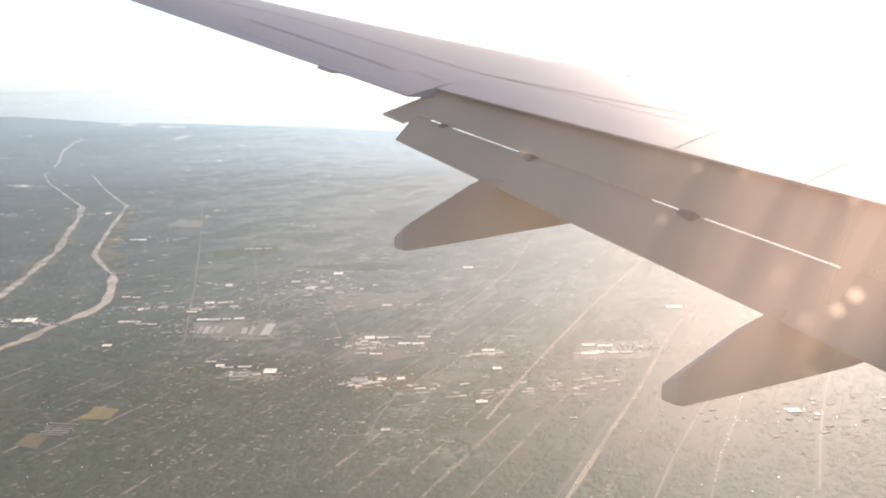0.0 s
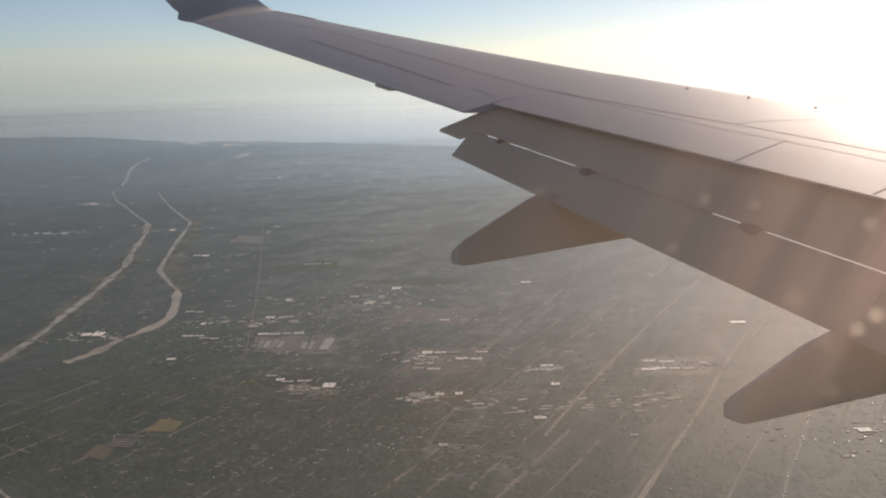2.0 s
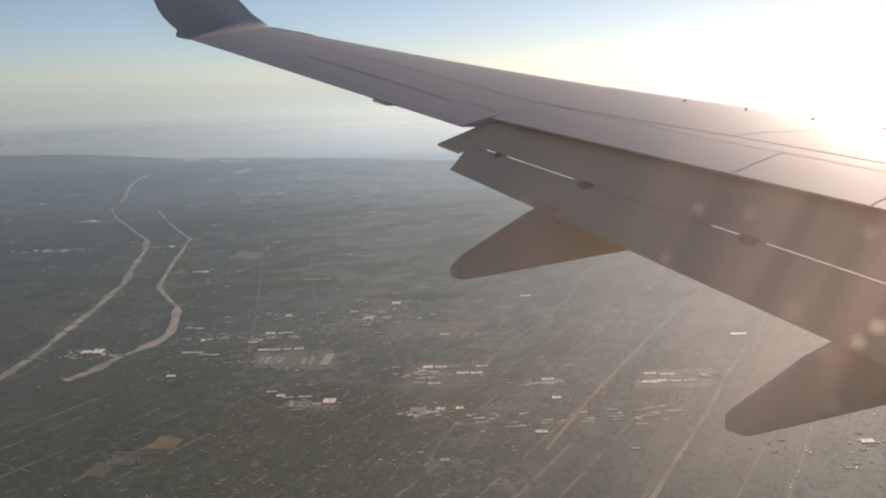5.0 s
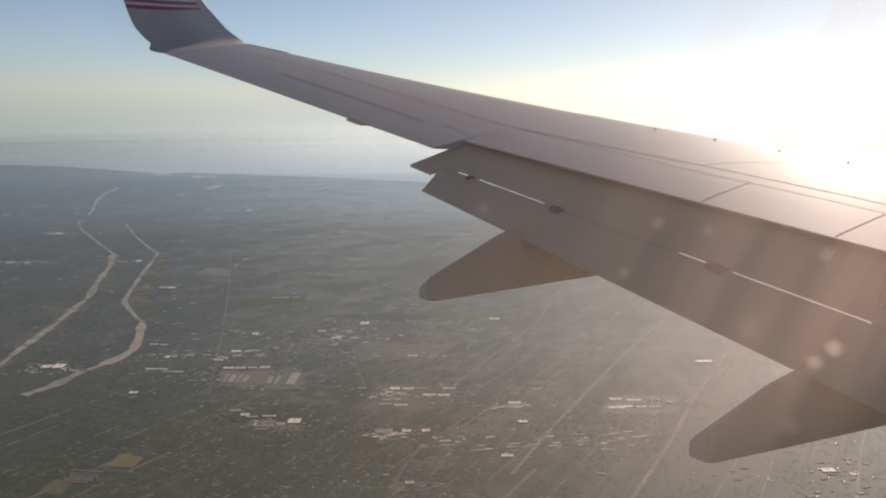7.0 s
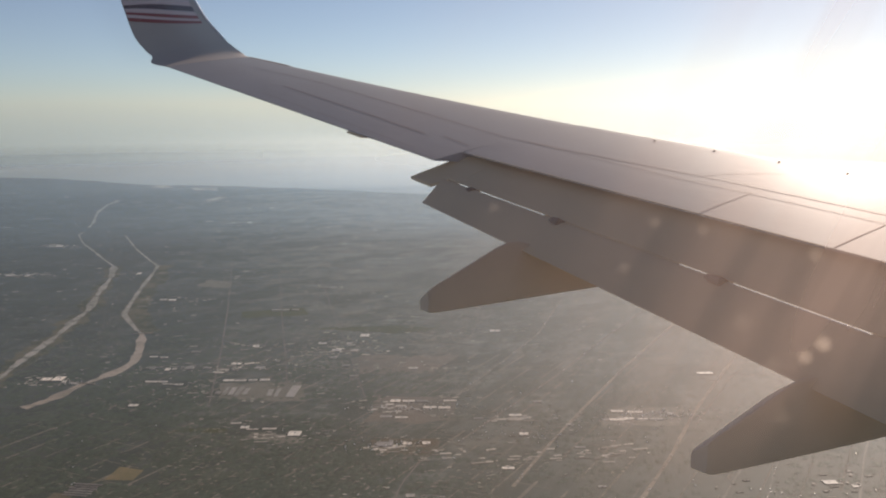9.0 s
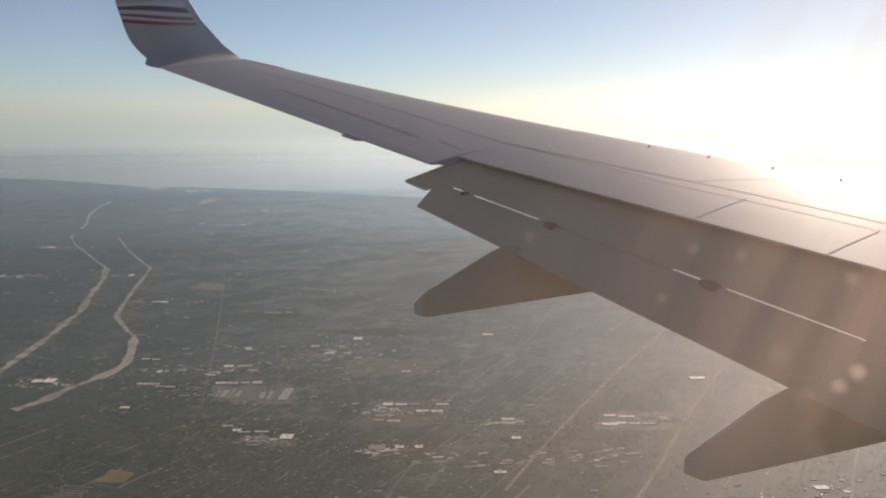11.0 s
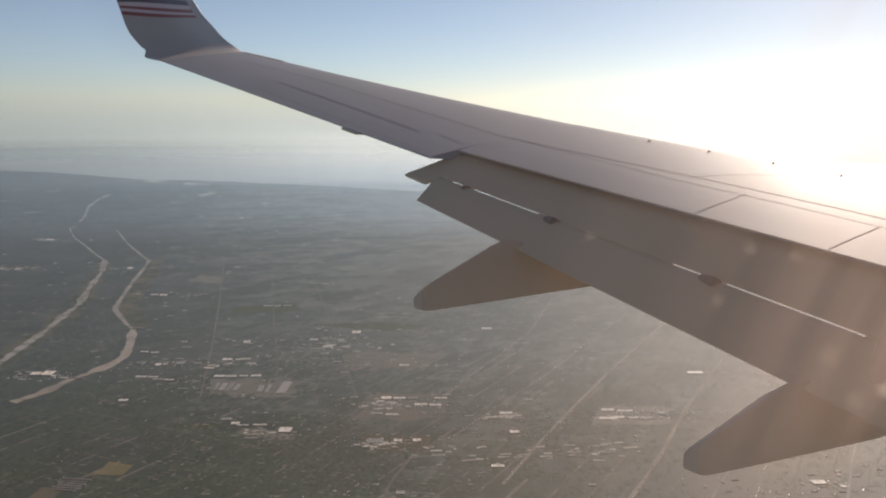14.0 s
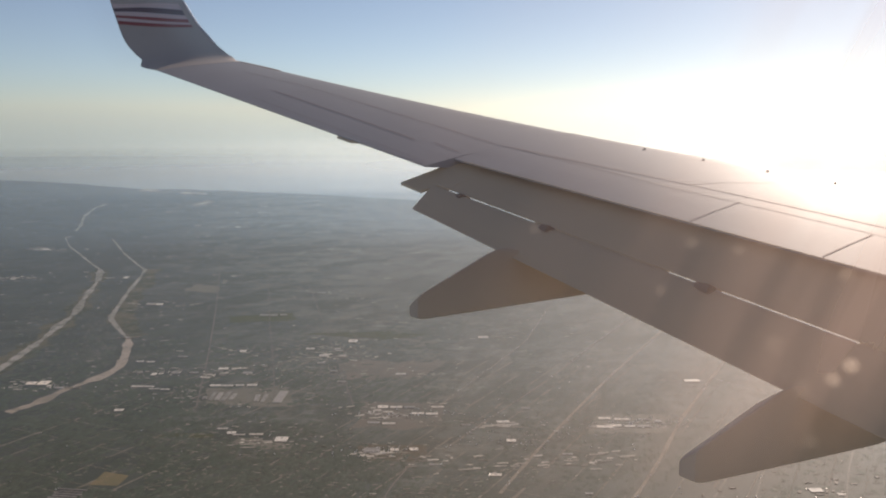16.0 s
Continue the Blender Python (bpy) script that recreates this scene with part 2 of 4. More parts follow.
ROOF_TAN = surface("tan_roof", (0.72, 0.64, 0.53), 0.42, specular=0.7, spots=((0.5, (0.448, 0.409, 0.361), 0.45, 0.7),), vary=0.2)
ROOF_DULL = surface("dull_roof", (0.13, 0.118, 0.10), 0.7, specular=0.2, spots=((0.5, (0.09, 0.085, 0.075), 0.45, 0.7),), vary=0.3)
ROOF_GREY = surface("grey_roof", (0.254, 0.246, 0.232), 0.6, specular=0.18, spots=((0.5, (0.193, 0.190, 0.178), 0.45, 0.7),), vary=0.25)
WALLING = surface("rendered_wall", (0.45, 0.42, 0.36), 0.8, spots=((0.8, (0.28, 0.26, 0.23), 0.45, 0.7),))
HOUSES = surface("house_roofs", (0.165, 0.157, 0.135), 0.8, specular=0.15, spots=((0.02, (0.14, 0.13, 0.112), 0.45, 0.65),), vary=0.6, random_of="island")
FAR_ROOFS = surface("far_roofs", (0.37, 0.345, 0.30), 0.7, specular=0.12, spots=((0.02, (0.26, 0.25, 0.23), 0.45, 0.65),), vary=0.6, random_of="island")
GLINT = surface("car_paint", (0.78, 0.76, 0.72), 0.4, metal=0.2, vary=0.4, random_of="island")
LEAVES = surface("tree_crowns", (0.042, 0.064, 0.050), 0.75, specular=0.28, spots=((0.02, (0.058, 0.078, 0.061), 0.4, 0.65),), vary=0.2, random_of="island")
ln, ll = LEAVES.node_tree.nodes, LEAVES.node_tree.links
glow_through, leaf_mix = ln.new("ShaderNodeBsdfTranslucent"), ln.new("ShaderNodeMixShader")
glow_through.inputs[0].default_value = (0.12, 0.16, 0.105, 1)
leaf_mix.inputs[0].default_value = 0.12
ll.new(ln["Principled BSDF"].outputs[0], leaf_mix.inputs[1])
ll.new(glow_through.outputs[0], leaf_mix.inputs[2])
ll.new(leaf_mix.outputs[0], ln["Material Output"].inputs["Surface"])


# ---------------------------------------------------------------- mesh helpers
def linked(name, mesh, material, parent=None, label=""):
    mesh.materials.append(material)
    ob = new(name, mesh)
    ob.parent = parent
    if label:
        tagged(ob, label)
    return ob


def part(name, bm, material, parent=None, label="", smooth=False):
    """Links a bmesh as one mesh object under a thing or a part."""
    bmesh.ops.recalc_face_normals(bm, faces=bm.faces)
    mesh = bpy.data.meshes.new(name)
    bm.to_mesh(mesh)
    bm.free()
    if smooth:
        mesh.polygons.foreach_set("use_smooth", [True] * len(mesh.polygons))
        mesh.set_sharp_from_angle(angle=radians(40 if smooth is True else smooth))
    return linked(name, mesh, material, parent, label)


def loft(loops, closed=True, caps=True):
    """A skin over loops of equally many points."""
    bm = bmesh.new()
    rings = [[bm.verts.new(p) for p in loop] for loop in loops]
    count = len(rings[0])
    for a, b in zip(rings, rings[1:]):
        for i in range(count if closed else count - 1):
            j = (i + 1) % count
            bm.faces.new((a[i], a[j], b[j], b[i]))
    if caps and closed:
        bm.faces.new(rings[0])
        bm.faces.new(rings[-1][::-1])
    return bm


def box(bm, centre, size, turn=0.0):
    """An upright box, turned by degrees about z."""
    m = Matrix.Translation(centre) @ Matrix.Rotation(radians(turn), 4, "Z") @ Matrix.Diagonal((*size, 1))
    bmesh.ops.create_cube(bm, size=1, matrix=m)
    return bm


def ribbon(points, width, z, wobble=0.0, step=25.0):
    """A flat strip along a line on the ground."""
    fine = []
    for a, b in zip(points, points[1:]):
        a, b = Vector(a), Vector(b)
        n = max(1, int((b - a).length / step))
        fine += [a.lerp(b, i / n) for i in range(n)]
    fine.append(Vector(points[-1]))
    for _ in range(2):
        fine = [fine[0]] + [(fine[i - 1] + 2 * fine[i] + fine[i + 1]) / 4 for i in range(1, len(fine) - 1)] + [fine[-1]]
    bm = bmesh.new()
    last = None
    for i, p in enumerate(fine):
        d = (fine[min(i + 1, len(fine) - 1)] - fine[max(i - 1, 0)]).normalized()
        side = Vector((-d.y, d.x))
        w = width[0] + (width[1] - width[0]) * i / max(1, len(fine) - 1) if isinstance(width, tuple) else width
        w *= 1 + wobble * (noise.noise((p.x * 0.02, p.y * 0.02, 0)) + 0.7 * noise.noise((p.x * 0.09, p.y * 0.09, 4)))
        pair = [bm.verts.new((*(p + side * w / 2), z)), bm.verts.new((*(p - side * w / 2), z))]
        if last:
            bm.faces.new((last[0], last[1], pair[1], pair[0]))
        last = pair
    return bm


def patch(corners, z, rough=0.0):
    """A flat piece of ground with a slightly ragged edge."""
    bm = bmesh.new()
    rim = []
    for a, b in zip(corners, corners[1:] + corners[:1]):
        a, b = Vector(a), Vector(b)
        n = max(1, int((b - a).length / 12))
        for i in range(n):
            p = a.lerp(b, i / n)
            p += rough * Vector((noise.noise((p.x * .05, p.y * .05, 3)), noise.noise((p.x * .05, p.y * .05, 9))))
            rim.append(bm.verts.new((p.x, p.y, z)))
    bm.faces.new(rim)
    return bm


def structure(name, bm, material, label):
    return tagged(part(name, bm, material), label, name.split("_")[0], kind="structure")


# ---------------------------------------------------------------- ground, sea, canals and roads
EYE = Vector((-15.3, 1.4))
REACH = 4960.0
bm = bmesh.new()
bmesh.ops.create_circle(bm, cap_ends=True, segments=256, radius=REACH, matrix=Matrix.Translation((*EYE, 0)))
structure("ground", bm, GROUND, "hazy grey-green plain of suburbs reaching to the coast")

COAST = [(155, 4416), (484, 4130), (748, 3859), (915, 3664), (1038, 3349), (1091, 3191), (1323, 2957), (1469, 2711), (1622, 2467), (1743, 2210), (1892, 1787), (2165, 1206), (2900, 500)]
shore = []
for a, b in zip(COAST, COAST[1:]):
    for i in range(10):
        p = Vector(a).lerp(Vector(b), i / 10)
        shore.append(p + 25 * Vector((noise.noise((p.x * .008, p.y * .008, 1)), noise.noise((p.x * .008, p.y * .008, 5)))))
bm = bmesh.new()
rim = [bm.verts.new((p.x, p.y, 0.4)) for p in shore]
start, end = (math.atan2(*(p - EYE).yx) for p in (shore[-1], shore[0]))
rim += [bm.verts.new((EYE.x + REACH * math.cos(start + (end - start) * i / 60), EYE.y + REACH * math.sin(start + (end - start) * i / 60), 0.4)) for i in range(61)]
bm.faces.new(rim)
structure("water", bm, SEA, "pale calm sea fading into the bright haze")

RIVER_FAR = [(843, 2713), (786, 2641), (697, 2452), (622, 2235), (590, 2165)]
RIVER_MID = [(560, 2085), (540, 2069), (508, 1919), (500, 1832), (482, 1681), (476, 1611)]
CANAL_WEST = [(476, 1611), (438, 1507), (387, 1402), (335, 1283), (295, 1222), (262, 1166), (221, 1106), (188, 1058), (170, 1027), (126, 971), (68, 907), (21, 868), (-60, 800)]
CANAL_MID = [(620, 1985), (574, 1774), (548, 1614), (543, 1566)]
CANAL_EAST = [(543, 1566), (511, 1502), (453, 1395), (400, 1291), (368, 1226), (363, 1197), (351, 1117), (352, 1102)]
CANAL_END = [(352, 1104), (341, 1076), (323, 1031), (300, 984), (276, 962), (243, 944), (222, 934), (208, 922), (191, 909), (161, 898)]
CREEK = [(50, 680), (56, 647), (63, 615), (68, 577), (79, 539), (99, 499), (115, 470)]
structure("canal_bank", ribbon(CANAL_WEST, (26, 34), 0.03, 1.0, 6), BANK, "grassy dry bank along a pale canal")
structure("canal_bank", ribbon([(x + 13, y - 2) for x, y in CANAL_EAST], (34, 26), 0.04, 0.8, 9), BANK, "grassy dry bank along a pale canal")
structure("water", ribbon(RIVER_FAR, (9, 6), 0.07, 0.8, 9), CANAL, "far pale reach of the river")
structure("water", ribbon(RIVER_MID, (3, 5), 0.07, 0.9, 9), CANAL, "narrow reach of the river above the canal")
structure("water", ribbon(CANAL_WEST, (11, 8), 0.08, 0.9, 5), CANAL, "long pale canal reflecting the sky")
structure("water", ribbon(CANAL_MID, (3, 5), 0.08, 0.8, 7), CANAL, "narrow pale canal between dark fields")
structure("water", ribbon(CANAL_EAST, (6, 6), 0.085, 0.9, 5), CANAL, "long pale canal reflecting the sky")
structure("water", ribbon(CANAL_END, (9, 12), 0.09, 0.9, 5), MUDDY, "muddy brown end of a canal")
structure("water", ribbon(CREEK, (3.5, 5), 0.08, 0.7, 7), CANAL, "narrow creek through dark woods")

HIGHWAYS = [
    [(1497, 742), (892, 564), (680, 476), (569, 422), (476, 382), (418, 356), (340, 322)],
    [(1350, 857), (935, 694), (730, 609), (580, 541), (508, 507), (423, 464)],
    [(1115, 830), (823, 713), (656, 640), (535, 595), (442, 559)],
    [(931, 898), (763, 778), (636, 713), (522, 657)],
    [(690, 377), (630, 358), (558, 325), (516, 308), (440, 270)],
    [(606, 374), (570, 361), (525, 344), (480, 326), (400, 290)],
    [(900, 400), (752, 338), (697, 317), (608, 278), (520, 235)],
    [(676, 1529), (501, 1166), (406, 975), (307, 785)],
    [(671, 1325), (538, 1067), (441, 873), (385, 766)],
    [(824, 1494), (690, 1208), (544, 909), (440, 700)],
    [(436, 572), (401, 552), (370, 533), (345, 514), (322, 484)],
    [(500, 400), (391, 351), (329, 328)],
    [(419, 416), (327, 385), (283, 367)],
    [(440, 1552), (455, 1545), (489, 1512), (512, 1514)],
]
ROAD_WIDE = (3.6, 3.0, 2.4, 2.0, 1.6, 1.6, 1.9, 1.8, 1.1, 1.1, 1.2, 1.0, 1.0, 3.0)
for i, (line, wide) in enumerate(zip(HIGHWAYS, ROAD_WIDE)):
    structure("road", ribbon(line, wide, 0.10 + 0.005 * i, 0.45, 9), CONCRETE if i < 2 else STREET if i < 4 else ASPHALT, "straight pale grey road between the suburbs")

ALONG, ACROSS = Vector((0.93, 0.37)).normalized(), Vector((0.46, -0.888)).normalized()


def street_rows(rows, way, aside, origin, gap, begin, finish, widths, breaks, z):
    """Parallel streets along way, broken off and shifted here and there, gathered in one sheet."""
    sheet = bmesh.new()
    for k in rows:
        foot = Vector(origin) + aside * (gap * k + random.uniform(-0.12, 0.12) * gap)
        at, stop = begin, finish + 10 * k
        while at < stop:
            size = random.uniform(60, 240)
            piece = ribbon([foot + way * at, foot + way * min(stop, at + size)], random.uniform(*widths), z, 0.9, 22)
            mesh = bpy.data.meshes.new("lane")
            piece.to_mesh(mesh)
            piece.free()
            sheet.from_mesh(mesh)
            bpy.data.meshes.remove(mesh)
            at += size + random.uniform(*breaks)
    return sheet


structure("road", street_rows(range(-4, 34), ALONG, ACROSS, (120, 720), 26.24, -260, 420, (0.9, 2.6), (4, 70), 0.05), STREET, "rows of narrow residential streets between houses")
structure("road", street_rows(range(-6, 22), ACROSS, ALONG, (150, 720), 34.0, -120, 330, (0.5, 1.1), (40, 200), 0.055), STREET, "narrow cross streets between rows of houses")

structure("field", patch([(173, 679), (190, 697), (205, 677), (190, 663)], 0.06, 3), EARTH, "dry tan field beside the suburbs")
structure("field", patch([(120, 665), (133, 681), (147, 668), (131, 647)], 0.06, 3), CLAY, "bare reddish field beside market sheds")
structure("field", patch([(506, 836), (488, 781), (553, 735), (615, 765), (529, 838)], 0.06, 9), DRY, "bare pale building ground among sheds")
structure("field", patch([(530, 1345), (566, 1382), (589, 1340), (562, 1293)], 0.06, 9), LOT, "pale olive clearing beside the suburbs")
structure("field", patch([(255, 746), (267, 747), (297, 720), (290, 711)], 0.06, 4), MEADOW, "green meadow between the roads")
structure("field", patch([(508, 1138), (590, 1100), (576, 1058), (494, 1098)], 0.06, 8), MEADOW, "green meadow between the roads")
structure("field", patch([(538, 992), (642, 926), (683, 878), (618, 892)], 0.06, 8), MEADOW, "green meadow between the roads")
structure("field", patch([(1110, 3160), (1150, 3090), (1135, 3020), (1085, 3080)], 0.06, 30), PALE_SAND, "pale sandy clearing near the coast")
structure("field", patch([(1180, 2960), (1245, 2890), (1225, 2830), (1160, 2900)], 0.06, 30), PALE_SAND, "pale sandy clearing near the coast")
structure("field", patch([(1060, 2560), (1160, 2640), (1150, 2600), (1065, 2530)], 0.06, 16), PALE_SAND, "pale sandy clearing near the coast")
structure("yard", patch([(299, 689), (313, 700), (345, 652), (333, 640)], 0.06, 4), LOT, "grey concrete lorry yard beside sheds")
structure("yard", patch([(348, 847), (421, 798), (392, 739), (327, 801)], 0.06, 6), LOT, "grey concrete yard round pale sheds")
structure("yard", patch([(458, 709), (520, 655), (477, 602), (409, 655)], 0.06, 9), DRY, "dusty yard round tan warehouses")
structure("yard", patch([(387, 614), (439, 580), (413, 550), (372, 582)], 0.06, 8), CLAY, "reddish bare yard round tan warehouses")
structure("yard", patch([(619, 534), (682, 492), (636, 462), (576, 504)], 0.06, 7), LOT, "grey concrete lorry yard beside sheds")

# sheets that imitate haze: over the suburbs, the coast, the sea and its horizon
def haze_sheet(distance, foot, head, colour, depth, ramp_stops, label):
    """A curved translucent sheet in place of hazy air, from the eye's elevation foot to head (degrees); depth: its
    weight at the two ends; ramp_stops: (height 0 to 1, weight).
    """
    m = bpy.data.materials.new("haze_sheet")
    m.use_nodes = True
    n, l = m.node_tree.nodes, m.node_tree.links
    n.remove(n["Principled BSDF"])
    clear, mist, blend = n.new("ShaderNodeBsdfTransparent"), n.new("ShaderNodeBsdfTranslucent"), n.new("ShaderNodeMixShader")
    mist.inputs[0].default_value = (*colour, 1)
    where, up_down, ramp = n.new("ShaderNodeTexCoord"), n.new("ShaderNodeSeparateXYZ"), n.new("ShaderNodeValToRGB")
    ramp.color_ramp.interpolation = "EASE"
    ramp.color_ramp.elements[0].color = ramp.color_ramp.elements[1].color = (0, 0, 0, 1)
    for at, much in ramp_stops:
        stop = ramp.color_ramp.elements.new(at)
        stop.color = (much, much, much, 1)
    # weight changes towards the sun, standing in for its glow in the haze
    sunward, times = n.new("ShaderNodeMapRange"), n.new("ShaderNodeMath")
    sunward.interpolation_type = "SMOOTHSTEP"
    sunward.inputs["From Min"].default_value, sunward.inputs["From Max"].default_value = 0.27, 0.58
    sunward.inputs["To Min"].default_value, sunward.inputs["To Max"].default_value = depth
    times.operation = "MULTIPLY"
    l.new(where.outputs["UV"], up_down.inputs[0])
    l.new(up_down.outputs[0], sunward.inputs[0])
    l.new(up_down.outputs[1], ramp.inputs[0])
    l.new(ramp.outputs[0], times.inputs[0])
    l.new(sunward.outputs[0], times.inputs[1])
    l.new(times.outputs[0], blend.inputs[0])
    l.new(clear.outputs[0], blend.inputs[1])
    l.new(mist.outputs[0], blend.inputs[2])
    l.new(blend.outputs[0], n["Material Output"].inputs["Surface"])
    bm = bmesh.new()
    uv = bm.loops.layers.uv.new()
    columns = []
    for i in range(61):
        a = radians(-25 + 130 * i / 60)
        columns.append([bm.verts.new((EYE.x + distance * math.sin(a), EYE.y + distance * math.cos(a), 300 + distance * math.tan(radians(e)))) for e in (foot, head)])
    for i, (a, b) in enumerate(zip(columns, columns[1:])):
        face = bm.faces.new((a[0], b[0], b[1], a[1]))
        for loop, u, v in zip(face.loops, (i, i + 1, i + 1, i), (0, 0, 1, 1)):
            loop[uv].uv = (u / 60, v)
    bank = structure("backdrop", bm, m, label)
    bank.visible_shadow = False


haze_sheet(700, -23.0, 1.0, (0.48, 0.74, 1.0), (0.075, 0.10), ((0.4, 0.4), (0.72, 1.0), (0.86, 0.6)), "translucent sheet for thin haze over the suburbs")
haze_sheet(1750, -9.7, 0.5, (0.49, 0.745, 1.0), (0.14, 0.29), ((0.30, 0.45), (0.50, 0.9), (0.70, 0.7)), "pale translucent sheet for haze over the distant coast")
haze_sheet(3000, -5.7, -1.6, (0.80, 0.82, 0.75), (0.03, 0.45), ((0.12, 0.4), (0.5, 1.0), (0.75, 0.7)), "creamy translucent sheet for sunlit haze over the sea")
haze_sheet(4400, -3.88, -2.4, (0.165, 0.205, 0.215), (0.85, 0.25), ((0.04, 0.2), (0.22, 1.0), (0.52, 1.0), (0.66, 0.4)), "grey-blue sheet for far sea and haze at the horizon")

# ---------------------------------------------------------------- the airliner
PLANE_Z = 297.86
airliner = tagged(new("airliner"), "grey twin-engined airliner wing with lowered flaps and striped winglet", "airliner")
airliner.location = (0, 0, PLANE_Z)
FLAP_END = 10.9
SCRATCHES, DUST_VEIL = 0.06, (0.018, 0.225)


def lead(y):
    t = y - 11
    return Vector((-0.523 * (y - 1.88), y, 1.735 + 0.196 * t + 0.004 * t * t if t > -2 else 1.735 + 0.18 * t - 0.016))


def trail(y):
    return Vector((-6.5 - 0.268 * (y - 5.6), y, 1.391 + 0.247 * (y - 11)))


def chord(y):
    return lead(y).x - trail(y).x


def spoiler_edge(y):
    return Vector((trail(y).x + 0.1615 * chord(y), y, 0.892 + 0.194 * (y - 8)))


def slot_edge(y):
    return Vector((trail(y).x - 0.0077 * chord(y), y, 0.450 + 0.248 * (y - 8)))


def flap_edge(y):
    return Vector((trail(y).x - 0.2308 * chord(y), y, 0.15 + 0.296 * (y - 8)))


def camber(s):
    return 0.030 * min(1.0, max(0.0, s) / 0.06) * max(0.0, 1 - s)


def swell(y):
    """How far the skin has filled out from the flap's end (0) to the root (1)."""
    k = min(1.0, max(0.0, (11.4 - y) / 6.4))
    return k * k * (3 - 2 * k)


def top(y, s, lift=0.0, full=None):
    """The wing's upper skin at the span y, s from the leading edge (0) to the rear edge (1)."""
    a = lead(y)
    b = trail(y) if (y > FLAP_END if full is None else full) else spoiler_edge(y)
    c = chord(y)
    nose = -0.05 * c * max(0.0, 1 - s / 0.05) ** 2
    return a.lerp(b, s) + Vector((0, 0, nose + c * camber(s) * (1 + 0.35 * swell(y)) * (1 + 1.8 * s * (1 - swell(y + 2.6))) + lift))


def bottom(y, s, full):
    b = trail(y) if full else spoiler_edge(y)
    c = chord(y)
    thick = 0.12 * (1 - s) ** 0.8 * min(1, (s * 12)) ** 0.5 + 0.006 + (0.0 if full else 0.001)
    nose = -0.05 * c if s < 0.03 else 0
    return lead(y).lerp(b, s) + Vector((0, 0, nose - thick * c))


STEPS = [0, 0.006, 0.015, 0.03, 0.05, 0.09, 0.15, 0.25, 0.4, 0.55, 0.7, 0.85, 1.0]


def section(y, full):
    return [top(y, s, full=full) for s in STEPS] + [bottom(y, s, full) for s in reversed(STEPS[2:])]


part("inner_wing", loft([section(1.2 + (FLAP_END - 1.2) * i / 18, False) for i in range(19)]), WING_GREY, airliner, "smooth light grey upper wing skin", True)
part("outer_wing", loft([section(FLAP_END + 0.004 + (16.7 - FLAP_END) * i / 14, True) for i in range(15)]), WING_GREY, airliner, "smooth light grey upper wing skin", True)

# winglet: rear and front edge from the tip upwards
TIP_FRONT = [(-7.751, 16.7, 2.982), (-7.867, 17.0, 3.10), (-8.03, 17.3, 3.32), (-8.155, 17.46, 3.525), (-8.30, 17.62, 3.765), (-8.46, 17.8, 4.14), (-8.64, 17.9, 4.48), (-9.12, 18.1, 5.35)]
TIP_REAR = [(-9.475, 16.7, 2.799), (-9.614, 17.1, 2.872), (-9.534, 17.3, 3.003), (-9.60, 17.42, 3.108), (-9.748, 17.55, 3.362), (-9.835, 17.72, 3.80), (-9.895, 17.82, 4.15), (-10.05, 18.1, 5.30)]


def along(line, t):
    """A smooth curve through the points of a line."""
    i = max(0, min(len(line) - 2, int(t)))
    p0, p1, p2, p3 = (Vector(line[max(0, min(len(line) - 1, k))]) for k in (i - 1, i, i + 1, i + 2))
    k = t - i
    return 0.5 * (2 * p1 + (p2 - p0) * k + (2 * p0 - 5 * p1 + 4 * p2 - p3) * k * k + (3 * p1 - p0 - 3 * p2 + p3) * k ** 3)


def winglet_at(t, u, out=0.0):
    """u from the front (0) to the rear edge (1); out: metres proud of the inner face."""
    a, b = along(TIP_FRONT, t), along(TIP_REAR, t)
    up = (along(TIP_FRONT, min(7, t + 0.3)) - along(TIP_FRONT, max(0, t - 0.3))).normalized()
    face = up.cross(b - a).normalized()
    if face.z < 0:
        face = -face
    c = (b - a).length
    drop = 0.05 * max(0.0, 1 - t) * max(0.0, 1 - max(0.0, u) / 0.05) ** 2
    fillet = 0.035 * math.sin(math.pi * min(1, max(0, u))) ** 2 * math.exp(-((t - 2.1) / 1.3) ** 2) * min(1.0, t)
    blend = min(1.0, t / 1.2)
    curve = camber(u) * (1 - blend) + 0.062 * max(0.0, u) * max(0.0, 1 - u) * blend
    return a.lerp(b, u) + face * (out + fillet + c * (curve * (1 + 1.8 * max(0.0, u) * max(0.0, 1 - t / 2)) - drop)), face, c


loops = []
for i in range(43):
    t = 7 * i / 42
    inner = [winglet_at(t, u)[0] for u in (0, 0.02, 0.06, 0.15, 0.3, 0.5, 0.7, 0.9, 1)]
    outer = [winglet_at(t, u)[0] - winglet_at(t, u)[1] * winglet_at(t, u)[2] * 0.085 * math.sin(math.pi * min(1, u) ** 0.6) - winglet_at(t, u)[1] * 0.008 for u in (1, 0.9, 0.7, 0.5, 0.3, 0.15, 0.06, 0.02)]
    loops.append(inner + outer)
winglet = part("winglet", loft(loops), WINGLET_PAINT, airliner, "upswept grey winglet with navy and red stripes", 75)


def stripe(name, rear, front, material, u_end=0.10):
    """A painted band across the inner face, from its height at the rear edge to that at the front."""
    bm = bmesh.new()
    last = None
    for i in range(13):
        k = i / 12
        u = 0.995 - (0.995 - u_end) * k
        pair = [bm.verts.new(winglet_at(r + (f - r) * k, u, 0.006)[0]) for r, f in zip(rear, front)]
        if last:
            bm.faces.new((last[0], last[1], pair[1], pair[0]))
        last = pair
    part(name, bm, material, winglet)


